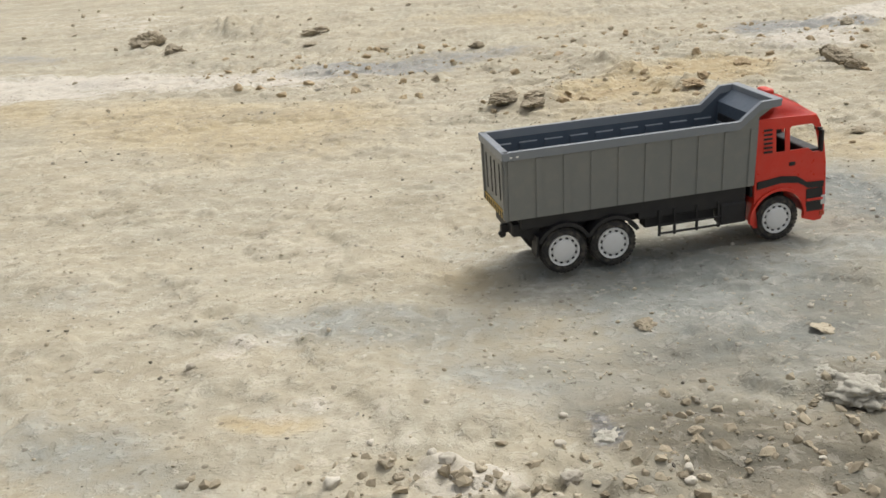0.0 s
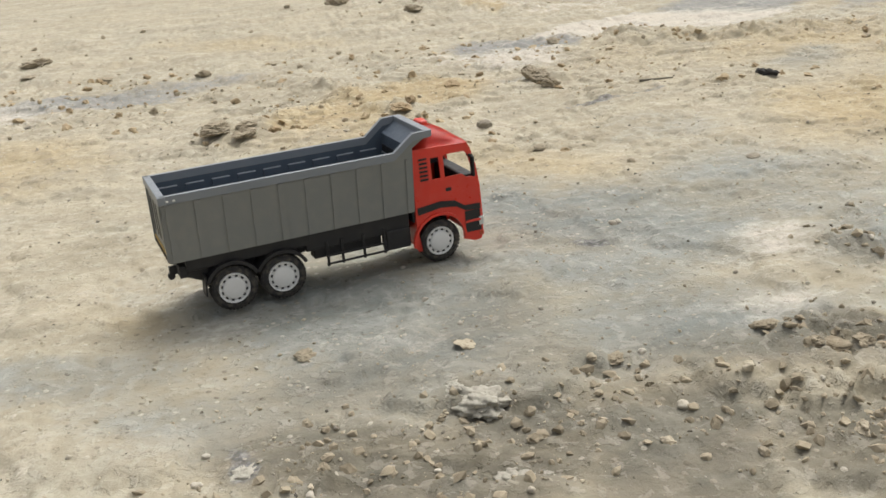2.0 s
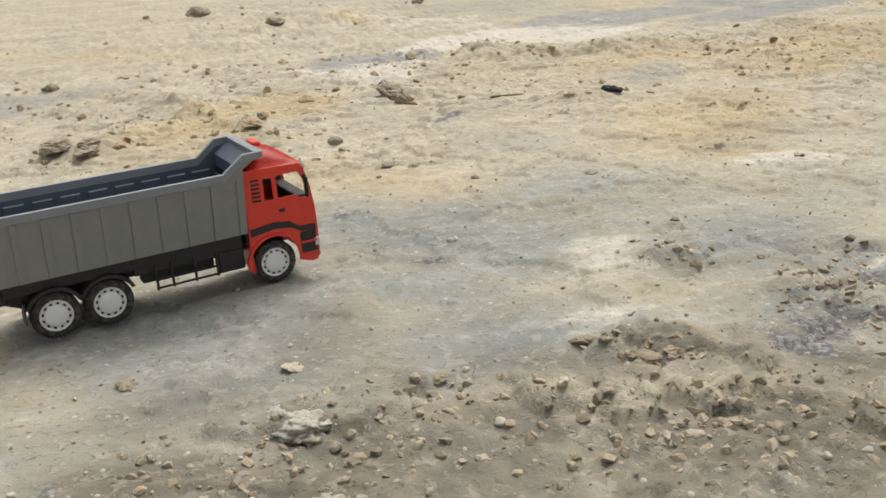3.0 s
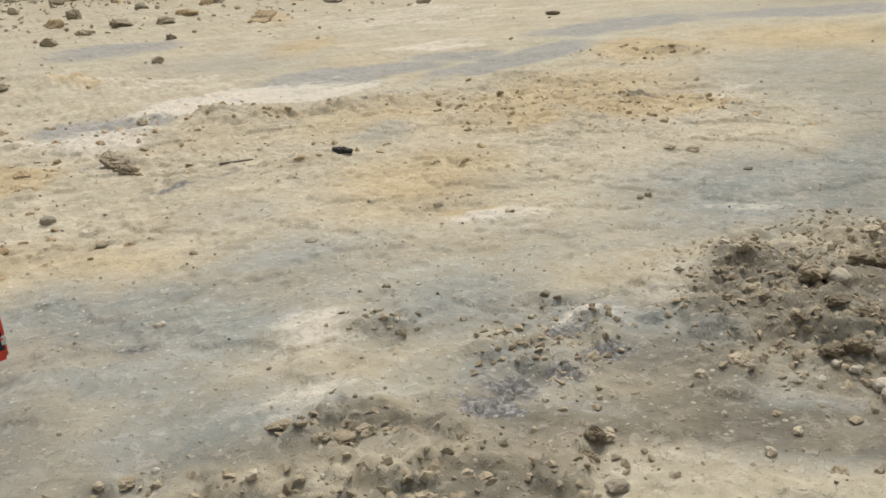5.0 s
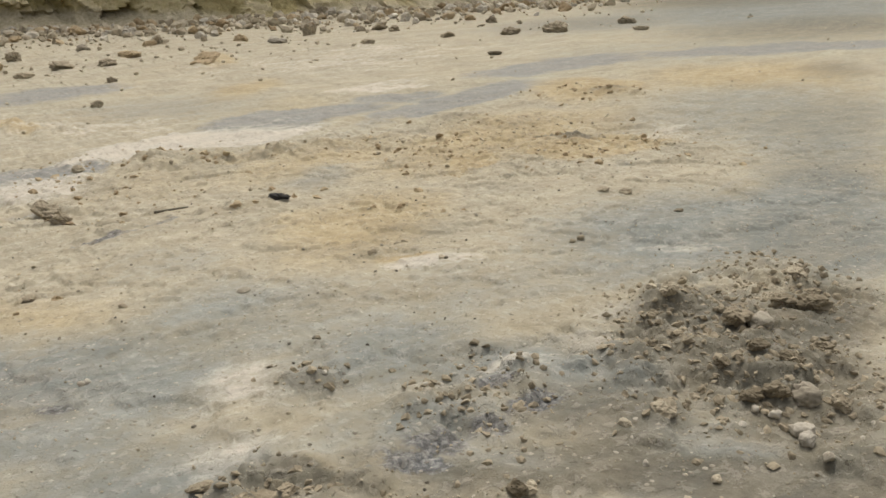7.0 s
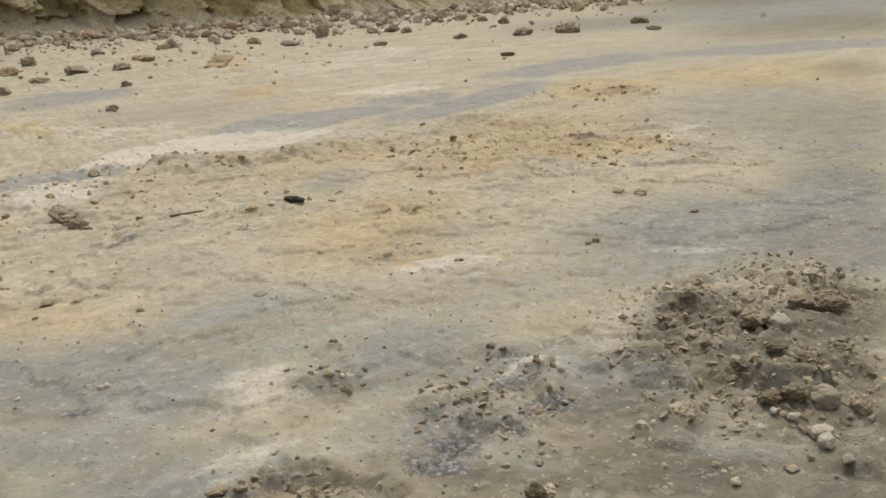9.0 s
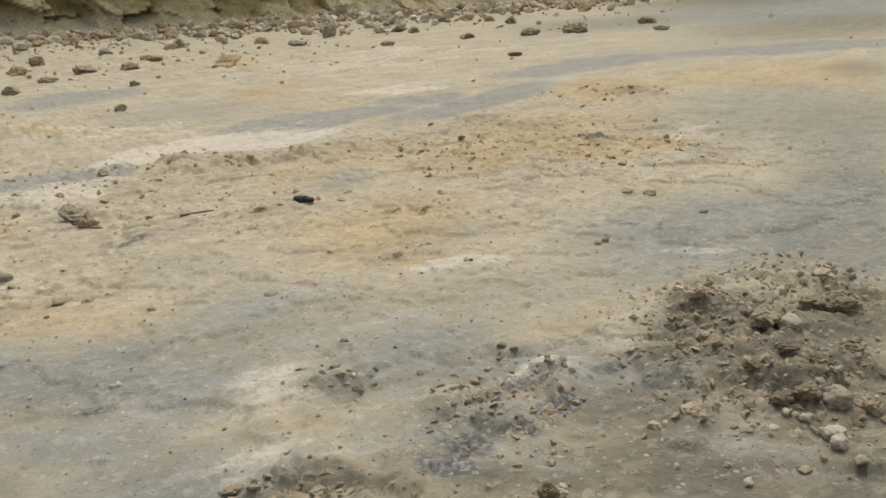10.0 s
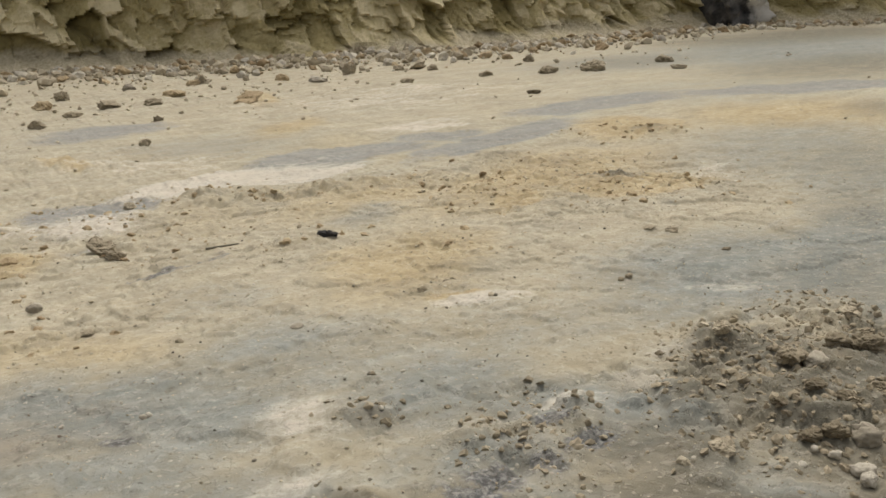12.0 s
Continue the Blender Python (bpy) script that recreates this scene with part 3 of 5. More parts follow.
mound(1.507, 1.617, 0.016, 0.012, 70, 0.003)
mound(1.822, 1.382, 0.017, 0.013, 20, 0.003)
mound(2.195, 1.401, 0.021, 0.017, 25, 0.003)
mound(2.202, 1.664, 0.032, 0.025, 70, 0.003)
mound(2.234, 1.612, 0.034, 0.027, 110, 0.003)
mound(1.319, 0.671, 0.034, 0.027, 20, 0.007)
mound(1.642, 0.948, 0.031, 0.024, 52, 0.006)
mound(1.643, 0.989, 0.017, 0.014, 165, 0.003)
mound(1.649, 0.808, 0.050, 0.039, 140, 0.009)
mound(1.666, 0.777, 0.041, 0.032, 0, 0.007)
mound(1.755, 0.796, 0.046, 0.036, 40, 0.007)
mound(1.791, 0.761, 0.055, 0.043, 95, 0.010)
mound(1.928, 0.890, 0.041, 0.032, 60, 0.005)
mound(1.909, 0.843, 0.039, 0.031, 90, 0.005)
mound(1.436, 0.622, 0.033, 0.026, 170, 0.005)
mound(1.465, 0.598, 0.034, 0.027, 40, 0.006)
mound(1.504, 0.576, 0.037, 0.029, 95, 0.007)
mound(1.416, 0.527, 0.032, 0.025, 85, 0.006)
mound(1.433, 0.577, 0.020, 0.016, 146, 0.004)
mound(1.477, 0.700, 0.027, 0.021, 120, 0.004)
mound(1.574, 0.653, 0.035, 0.028, 60, 0.005)
mound(1.556, 0.699, 0.029, 0.023, 0, 0.004)
mound(1.405, 0.693, 0.015, 0.012, 70, 0.003)
mound(1.253, 0.682, 0.019, 0.015, 130, 0.004)
mound(1.656, 0.655, 0.033, 0.026, 115, 0.006)
mound(1.492, 0.569, 0.037, 0.029, 50, 0.007)
mound(1.521, 0.537, 0.032, 0.025, 110, 0.006)
mound(1.397, 0.506, 0.026, 0.020, 50, 0.005)
mound(1.032, 0.644, 0.028, 0.022, 75, 0.005)
mound(1.058, 0.649, 0.015, 0.012, 100, 0.003)
mound(1.202, 0.439, 0.020, 0.016, 140, 0.003)
mound(1.173, 0.508, 0.016, 0.013, 20, 0.003)
mound(1.377, 0.462, 0.017, 0.013, 90, 0.003)
mound(6.055, 10.097, 0.190, 0.150, 60, 0.036)
mound(6.270, 7.193, 0.112, 0.089, 0, 0.021)
mound(1.138, 0.875, 0.105, 0.061, -39, 0.022)
mound(1.238, 0.903, 0.051, 0.060, -40, 0.018)
stain("broken", 1.138, 0.875, 0.105, 0.072, -39, 0.80)
stain("broken", 0.86, 3.12, 0.90, 0.59, -35, 0.45)
stain("broken", 0.50, 2.02, 0.36, 0.40, -19, 0.40)
stain("broken", -0.56, 3.28, 1.12, 0.61, -24, 0.45)
stain("broken", 2.47, 2.31, 0.66, 0.50, -47, 0.50)
stain("broken", 1.19, 2.57, 0.61, 0.41, -44, 0.40)
mound(0.205, 1.049, 0.026, 0.021, 164, 0.003)
mound(0.400, 1.006, 0.028, 0.022, 30, 0.002)
mound(0.791, 0.830, 0.039, 0.031, 100, 0.003)
mound(0.742, 0.885, 0.029, 0.023, 0, 0.002)
mound(0.819, 0.812, 0.028, 0.022, 150, 0.002)
mound(0.555, 0.903, 0.026, 0.020, 100, 0.002)
mound(1.221, 0.865, 0.028, 0.023, -39, 0.026)
mound(1.116, 0.835, 0.047, 0.024, -39, 0.022)


def wear(x, y):
    """How broken the surface is."""
    return np.clip(0.25 + 0.9 * blobs(x, y, BROKEN), 0, 1.2)


def ground_height(x, y):
    near = 1 / (1 + (np.hypot(x - 0.8, y - 0.9) / 6.0) ** 2)
    w = wear(x, y)
    z = 0.018 * fractal(x * 1.1, y * 1.1, 3, 3)
    z += 0.010 * w * fractal(x * 9, y * 9, 11, 3)
    crust = fractal(x * 7, y * 7, 91, 5, 0.55)
    z += (0.004 + 0.009 * w) * np.clip(crust / 0.06, 0, 1) + 0.005 * (0.4 + w) * np.clip((crust - 0.22) / 0.07, 0, 1)
    crumbs = fractal(x * 30, y * 30, 23, 4, 0.6)
    z += (0.0010 + 0.015 * np.clip(w - 0.2, 0, 1)) * crumbs
    z += (0.0006 + 0.008 * np.clip(w - 0.2, 0, 1)) * np.maximum(fractal(x * 75, y * 75, 31, 2, 0.6), 0.05)
    z += blobs(x, y, MOUNDS) * (0.55 + 0.6 * fractal(x * 15, y * 15, 41, 3) + 0.3 * fractal(x * 48, y * 48, 43, 2))
    z += 0.030 * np.clip(w - 0.3, 0, 1) * (1 - near) * np.clip(fractal(x * 4.5, y * 4.5, 97, 4, 0.6) / 0.2, -0.3, 1)
    return z * (0.35 + 0.65 * near) + 0.05 * (1 - near) * fractal(x * 0.35, y * 0.35, 57, 3)


def ground_sheet():
    xs = graded(-0.9, 2.9, 0.0058, -400, 400, 1.03)
    ys = graded(0.35, 2.7, 0.0058, -400, 400, 1.018)
    X, Y = np.meshgrid(xs, ys)
    Z = ground_height(X, Y)
    nx, ny = len(xs), len(ys)
    co = np.stack([X, Y, Z], -1).reshape(-1, 3)
    idx = np.arange(nx * ny).reshape(ny, nx)
    quads = np.stack([idx[:-1, :-1], idx[:-1, 1:], idx[1:, 1:], idx[1:, :-1]], -1).reshape(-1, 4)
    me = bpy.data.meshes.new("ground")
    me.vertices.add(len(co))
    me.vertices.foreach_set("co", co.ravel())
    me.loops.add(quads.size)
    me.loops.foreach_set("vertex_index", quads.ravel())
    me.polygons.add(len(quads))
    me.polygons.foreach_set("loop_start", np.arange(0, quads.size, 4))
    me.polygons.foreach_set("use_smooth", np.ones(len(quads), bool))
    me.update(calc_edges=True)
    reach = 0.5 + 0.35 * np.maximum(Y, 0).clip(0, 12)
    warp_x = X + 0.07 * reach * fractal(X * 2.2, Y * 2.2, 71, 5, 0.6)
    warp_y = Y + 0.07 * reach * fractal(X * 2.2 + 9, Y * 2.2 - 4, 73, 5, 0.6)
    for key, spots in STAINS.items():
        layer = me.attributes.new(key, "FLOAT", "POINT")
        layer.data.foreach_set("value", blobs(warp_x, warp_y, spots).ravel().astype(np.float32))
    me.materials.append(EARTH)
    return tagged(new("ground", me), "dry cracked clay ground in beige, ochre and grey", "ground", kind="structure")


ground_sheet()


# ---- cut earth bank behind the site ----
BANK_X = (-14, -2.0, 2.4, 3.2, 4.7, 5.8, 7.0, 9.3, 11.6, 13.0, 14.4, 18, 26)
BANK_Y = (22, 14.6, 12.15, 11.65, 10.95, 10.35, 10.1, 10.15, 10.35, 9.7, 8.75, 6.2, 0.5)


def bank_foot_line(x):
    return np.interp(x, BANK_X, BANK_Y)


def facets(x, z, size, seed):
    """Broken blocks: every cell of a jittered lattice is a flat face of its own set back and tilt. Gives depth and the cell's own value."""
    u, v = x / size, z / size
    iu, iv = np.floor(u).astype(np.int64), np.floor(v).astype(np.int64)
    best, depth, own = np.full_like(u, 1e9), np.zeros_like(u), np.zeros_like(u)
    for du in (-1, 0, 1):
        for dv in (-1, 0, 1):
            a, b = iu + du, iv + dv
            cx, cz = a + lattice(a, b, seed), b + lattice(a, b, seed + 1)
            far2 = (u - cx) ** 2 + (v - cz) ** 2
            face = lattice(a, b, seed + 2) - 0.5 + (u - cx) * (lattice(a, b, seed + 3) - 0.5) * 1.6 + (v - cz) * (lattice(a, b, seed + 4) - 0.2) * 1.4
            near = far2 < best
            best = np.where(near, far2, best)
            depth = np.where(near, face, depth)
            own = np.where(near, lattice(a, b, seed + 5), own)
    return depth * size, own


def earth_bank():
    xs = np.concatenate([np.arange(-14, 1.5, 0.15), np.arange(1.5, 16.5, 0.028), np.arange(16.5, 26, 0.15)])
    zs = np.concatenate([np.arange(-0.3, 1.5, 0.028), np.arange(1.5, 5.2, 0.2)])
    X, Z = np.meshgrid(xs, zs)
    wx, wz = X + 0.22 * fractal(X * 1.8, Z * 1.8, 61, 3), Z * 0.8 + 0.22 * fractal(X * 1.8 + 7, Z * 1.8, 63, 3)
    big, big_own = facets(wx + 0.25 * wz, wz, 0.46, 5)
    small, small_own = facets(wx, wz * 1.2, 0.17, 25)
    gouge = np.clip(0.10 - np.abs(fractal(wx * 0.75 + 0.22 * Z, wz * 0.12, 45, 3)), 0, 1) * 1.2
    rise = np.clip((Z - 0.01) / 0.14, 0.08, 1)
    talus = -0.50 * np.exp(-np.maximum(Z + 0.02, 0) * 8.0) * (0.75 + fractal(X * 1.3, X * 0 + 1, 33, 3))
    Y = bank_foot_line(X) + 0.45 + 0.42 * Z + (0.38 * big + 0.42 * small + gouge) * rise + 0.05 * fractal(X * 6, Z * 6, 18, 4, 0.6) + talus
    co = np.stack([X, Y, Z], -1).reshape(-1, 3)
    nz, nx = X.shape
    idx = np.arange(nx * nz).reshape(nz, nx)
    quads = np.stack([idx[:-1, :-1], idx[:-1, 1:], idx[1:, 1:], idx[1:, :-1]], -1).reshape(-1, 4)
    me = bpy.data.meshes.new("earth_bank")
    me.from_pydata(co.tolist(), [], quads.tolist())
    for key, value in (("block", 0.6 * big_own + 0.4 * small_own), ("forward", np.clip(-big * 1.6 - small * 2.2 + 0.5, 0, 1)), ("dust", np.clip(1.15 - Z / 0.24 + 1.2 * fractal(X * 1.6, Z * 3, 37, 4), 0, 1))):
        layer = me.attributes.new(key, "FLOAT", "POINT")
        layer.data.foreach_set("value", value.ravel().astype(np.float32))
    me.materials.append(bank_earth())
    tagged(new("earth_bank", me), "steep olive-brown cut earth bank with digging marks", "earth bank", kind="structure")


def bank_earth():
    """Cut clay: tan on the blocks that stand proud, olive on those set back, pale dust on the talus."""
    n = Nodes("olive_bank_earth")
    co = n.add("ShaderNodeTexCoord").outputs["Object"]

    def layer(key):
        a = n.add("ShaderNodeAttribute")
        a.attribute_name = key
        return a.outputs["Fac"]

    coarse, grain = n.noise(3.2, 7, 0.68, co), n.noise(22, 6, 0.7, co)
    fac = n.math("ADD", n.math("MULTIPLY", layer("block"), 0.35), n.math("ADD", n.math("MULTIPLY", layer("forward"), 0.35), n.math("ADD", n.math("MULTIPLY", coarse, 0.5), n.math("SUBTRACT", n.math("MULTIPLY", grain, 0.3), 0.25))))
    col = n.ramp(fac, (0.28, (0.25, 0.205, 0.088)), (0.46, (0.42, 0.352, 0.178)), (0.70, (0.70, 0.61, 0.40)))
    col = n.mix(n.range(n.math("ADD", layer("dust"), n.math("SUBTRACT", coarse, 0.5)), 0.25, 0.8, 0.0, 0.85), col, n.ramp(grain, (0.35, (0.36, 0.315, 0.215)), (0.65, (0.60, 0.535, 0.40))))
    n.link(col, n.bsdf.inputs["Base Color"])
    n.bsdf.inputs["Roughness"].default_value = 0.94
    n.bsdf.inputs["Specular IOR Level"].default_value = 0.2
    n.bump(n.math("ADD", grain, coarse), 0.8, 0.05)
    return n.mat


earth_bank()


# ---- toy dump truck; x ahead from the rear axle, y to its left, z up ----
def side(k, base, slope=0.0):
    """A face of the side k (-1 or 1): its distance from the middle grows with the height."""
    return lambda z: k * (base + slope * z)


def wheel_thing(parent, x, y, out):
    """A wheel with tyre and rim; out is -1 or 1, the side that its rim faces."""
    hub = part("wheel", lathe([(-0.010 * out, 0.008), (0.006 * out, 0.008)], 16), BLACK, parent)
    hub.matrix_basis = pose(x, y, WHEEL_R)
    w, r = 0.0125, WHEEL_R
    bm = lathe([(-w * out, r * 0.62), (-w * out, r * 0.86), (-w * 0.8 * out, r * 0.97), (w * 0.75 * out, r * 0.97),
                (w * out, r * 0.87), (w * 1.02 * out, r * 0.72), (w * 0.7 * out, r * 0.68), (w * 0.7 * out, r * 0.60)], 48)
    for k in range(36):
        a = 2 * math.pi * k / 36
        for lane in (-0.5, 0.5):
            shift = 0.5 * (lane > 0) * 2 * math.pi / 36
            tread = box(-0.0019, 0.0019, lane * w - 0.0046, lane * w + 0.0046, r * 0.95, r * 1.0)
            tread.transform(Matrix.Rotation(a + shift, 4, "Y"))
            me = bpy.data.meshes.new("tread")
            tread.to_mesh(me)
            tread.free()
            bm.from_mesh(me)
            bpy.data.meshes.remove(me)
    part("tyre", bm, RUBBER, hub, "dusty black tyre with block tread")
    rim = lathe([(w * 0.2 * out, r * 0.66), (w * 0.92 * out, r * 0.68), (w * 1.02 * out, r * 0.655), (w * 0.95 * out, r * 0.60),
                 (w * 0.80 * out, r * 0.585), (w * 0.78 * out, r * 0.50), (w * 0.98 * out, r * 0.46), (w * 1.05 * out, r * 0.38),
                 (w * 1.12 * out, r * 0.20), (w * 1.13 * out, r * 0.02)], 40)
    part("rim", rim, WHITE, hub, "white slotted rim", smooth=False)
    for k in range(12):
        a = 2 * math.pi * (k + 0.5) / 12
        slot = box(-r * 0.06, r * 0.06, -0.0010, 0.0010, r * 0.495, r * 0.575, 0.0003)
        slot.transform(Matrix.Rotation(a, 4, "Y"))
        slot.transform(Matrix.Translation((0, w * 0.80 * out, 0)))
        part("rim_slot", slot, BLACK, hub)
    return hub


WHEEL_R = 0.0335
WHEEL_BASE, AXLE_GAP = 0.322, 0.0725


def toy_truck():
    truck = tagged(new("toy_dump_truck"), "toy dump truck, red cab and grey tipper bed, dusty", "toy truck")
    # chassis with rails, cross members and tow hook
    bm = box(-0.055, 0.35, -0.030, -0.020, 0.052, 0.075, 0.001)
    box(-0.055, 0.35, 0.020, 0.030, 0.052, 0.075, 0.001, bm)
    for x in (-0.048, -0.005, 0.036, 0.09, 0.15, 0.21, 0.27, 0.33):
        box(x - 0.006, x + 0.006, -0.021, 0.021, 0.055, 0.072, 0, bm)
    chassis = part("chassis", bm, BLACK, truck, "black plastic ladder chassis")
    part("subframe", box(-0.060, 0.275, -0.048, 0.048, 0.0745, 0.0905, 0.001), BLACK, chassis)
    for x in (0.0, AXLE_GAP, WHEEL_BASE):
        part("axle", lathe([(-0.055, 0.005), (0.055, 0.005)], 12), BLACK, chassis).matrix_basis = pose(x, 0, WHEEL_R)
        part("axle_block", box(x - 0.012, x + 0.012, -0.030, 0.030, WHEEL_R - 0.009, 0.058, 0.002), BLACK, chassis)
    part("rear_crossbar", box(-0.070, -0.058, -0.055, 0.055, 0.060, 0.078, 0.002), BLACK, chassis)
    part("sloped_tail", plate([(-0.062, 0.060), (-0.058, 0.075), (-0.03, 0.075), (-0.03, 0.045)], [], side(1, -0.05), side(1, 0.05)), BLACK, chassis)
    hook = lathe([(-0.003, 0.0052), (0.003, 0.0052)], 16)
    bmesh.ops.translate(hook, verts=hook.verts[:], vec=(-0.078, -0.022, 0.058))
    box(-0.080, -0.066, -0.027, -0.017, 0.060, 0.072, 0.001, hook)
    part("tow_hook", hook, BLACK, chassis)
    # mudguards over the rear wheels, mudflaps, side guards, tank
    for k in (-1, 1):
        for x in (0.0, AXLE_GAP):
            ring = arc(x, WHEEL_R, 0.0415, 25, 155, 14) + arc(x, WHEEL_R, 0.0365, 155, 25, 14)
            part("mudguard", plate(ring, [], side(k, 0.040), side(k, 0.0715)), BLACK, truck)
        flap = plate([(-0.041, 0.030), (-0.039, 0.060), (-0.0365, 0.060), (-0.0385, 0.030)], [], side(k, 0.042), side(k, 0.070))
        part("mudflap", flap, BLACK, truck)
        guard = box(0.140, 0.236, k * 0.064 - 0.0016, k * 0.064 + 0.0016, 0.0470, 0.0500, 0.0006)
        box(0.140, 0.236, k * 0.064 - 0.0016, k * 0.064 + 0.0016, 0.0345, 0.0375, 0.0006, guard)
        for x in (0.143, 0.166, 0.200, 0.233):
            box(x - 0.0018, x + 0.0018, k * 0.062 - 0.002, k * 0.062 + 0.002, 0.0320, 0.070, 0.0005, guard)
        part("side_guard", guard, BLACK, truck, "thin black side guard rail")
        # black boxes added to fill the gaps between bed, mudguards and rails
        part("side_fill", box(0.112, 0.276, min(k * 0.046, k * 0.061), max(k * 0.046, k * 0.061), 0.0600, 0.0890, 0.002), BLACK, truck)
        part("wheel_fill", box(-0.060, 0.120, min(k * 0.044, k * 0.062), max(k * 0.044, k * 0.062), 0.0700, 0.0885, 0.002), BLACK, truck)
        part("tank", box(0.236, 0.276, min(k * 0.036, k * 0.064), max(k * 0.036, k * 0.064), 0.034, 0.0665, 0.003), BLACK, truck)
        # black backing added behind the rails in place of the chassis shade
        part("shade_backing", box(0.125, 0.232, min(k * 0.026, k * 0.050), max(k * 0.026, k * 0.050), 0.0430, 0.0600, 0.002), BLACK, truck)
    for x in (0.0, AXLE_GAP, WHEEL_BASE):
        for k in (-1, 1):
            wheel_thing(truck, x, k * 0.0565, k)
    dump_bed(truck)
    cab(truck)
    return truck


def dump_bed(truck):
    base, slope, thick = 0.0635, 0.055, 0.0035
    z0, zt, zf = 0.0885, 0.186, 0.2105
    xr, xf = -0.0775, 0.284
    line = [(xr - 0.004, zt), (0.256, zt), (0.287, zf), (0.318, zf + 0.001)]
    outline = [(xr, z0), (xf, z0), (xf + 0.002, zt + 0.002), (0.3155, zf - 0.004), (0.287, zf - 0.004), (0.256, zt - 0.002), (xr - 0.003, zt - 0.002)]
    bed = part("dump_bed", box(xr, xf, -0.066, 0.066, z0, z0 + 0.004), GREY, truck, "grey ribbed plastic tipper bed")
    rib = None
    for k in (-1, 1):
        part("bed_side", plate(outline, [], side(k, base - thick, slope), side(k, base, slope)), GREY, bed)
        skin = [(xr + 0.004, z0 + 0.005), (xf - 0.003, z0 + 0.005), (xf - 0.001, zt), (0.313, zf - 0.005), (0.288, zf - 0.005), (0.257, zt - 0.003), (xr + 0.002, zt - 0.003)]
        part("bed_lining", plate(skin, [], side(k, base - thick - 0.0012, slope), side(k, base - thick - 0.0002, slope)), BLUE_GREY, bed, "dark blue-grey inner lining")
        low = [(x, z - 0.0115) for x, z in reversed(line)]
        low[0] = (line[-1][0] - 0.003, line[-1][1] - 0.010)
        lip = plate(line + low, [], side(k, base - thick - 0.0015, slope), side(k, base + 0.0032, slope))
        part("bed_lip", lip, LIT_RIM_GREY, bed, "grey rolled top edge, lightened as lit from the sky")
        for n in range(10):
            x = xr + 0.006 + n * (xf - xr - 0.012) / 9
            stop = zt - 0.0125
            outer = plate([(x - 0.0052, z0 + 0.001), (x - 0.0042, stop), (x + 0.0042, stop), (x + 0.0052, z0 + 0.001)], [],
                          side(k, base - 0.0003, slope), side(k, base + 0.0022, slope))
            part("rib", outer, GREY, bed)
            if n < 9:
                wide = (xf - xr - 0.012) / 9
                inner = plate([(x + 0.006, z0 + 0.006), (x + 0.006, 0.165), (x + wide - 0.006, 0.165), (x + wide - 0.006, z0 + 0.006)], [],
                              side(k, base - thick - 0.0042, slope), side(k, base - thick - 0.0011, slope))
                part("inner_panel", inner, BLUE_GREY, bed)
                # thin pale strip on the step: its highlight as colour
                ledge = box(x + 0.006, x + wide - 0.006, min(k * 0.0650, k * 0.0690), max(k * 0.0650, k * 0.0690), 0.1652, 0.1666)
                part("inner_ledge_glint", ledge, LEDGE_GLINT, bed)
    part("bed_floor_lining", box(xr + 0.004, xf - 0.004, -0.064, 0.064, z0 + 0.0042, z0 + 0.0056), BLUE_GREY, bed)
    # front wall with the canopy that leans over the cab
    front = bmesh.new()
    rows = [(xf, z0), (xf + 0.002, zt + 0.002), (0.3155, zf - 0.003)]
    for (xa, za), (xb, zb) in zip(rows, rows[1:]):
        wa, wb = base - thick - 0.0005 + slope * za, base - thick - 0.0005 + slope * zb
        v = [front.verts.new(c) for c in ((xa, -wa, za), (xa, wa, za), (xb, wb, zb), (xb, -wb, zb),
                                          (xa - 0.003, -wa, za + 0.001), (xa - 0.003, wa, za + 0.001), (xb - 0.003, wb, zb + 0.001), (xb - 0.003, -wb, zb + 0.001))]
        for f in ((0, 1, 2, 3), (7, 6, 5, 4), (0, 4, 5, 1), (1, 5, 6, 2), (2, 6, 7, 3), (3, 7, 4, 0)):
            front.faces.new([v[i] for i in f])
    part("front_wall", front, BLUE_GREY, bed)
    part("front_lip", box(0.306, 0.319, -0.0745, 0.0745, zf - 0.009, zf + 0.0012, 0.001), LIT_RIM_GREY, bed)
    # tailgate, rear lip, slots and hazard strip
    part("tailgate", plate([(-0.0635 - slope * z0, z0), (0.0635 + slope * z0, z0), (0.0635 + slope * zt, zt - 0.006), (-0.0635 - slope * zt, zt - 0.006)], [],
                           side(1, 0), side(1, 0.0035)), GREY, bed, "grey tailgate with dark slots").matrix_basis = pose(xr, 0, 0, 0, 0, 90)
    part("rear_lip", box(xr - 0.0065, xr + 0.004, -0.0782, 0.0782, zt - 0.0115, zt, 0.001), LIT_RIM_GREY, bed)
    for y in (-0.042, -0.012, 0.012, 0.042):
        part("tailgate_slot", box(xr - 0.0044, xr - 0.003, y - 0.0014, y + 0.0014, z0 + 0.024, zt - 0.022), BLACK, bed)
    for k in (-1, 1):
        part("tailgate_post", box(xr - 0.0062, xr - 0.003, k * 0.0655 - 0.003, k * 0.0655 + 0.003, z0 + 0.002, zt - 0.012, 0.0006), GREY, bed)
    part("hazard_strip", box(xr - 0.0052, xr - 0.0033, -0.0660, 0.0660, z0 + 0.001, z0 + 0.0125), YELLOW, bed, "worn yellow and black hazard strip")
    for n in range(9):
        y = -0.058 + n * 0.0145
        bar = plate([(y - 0.004, z0 + 0.0025), (y, z0 + 0.0025), (y + 0.004, z0 + 0.011), (y, z0 + 0.011)], [], side(1, 0), side(1, 0.0007))
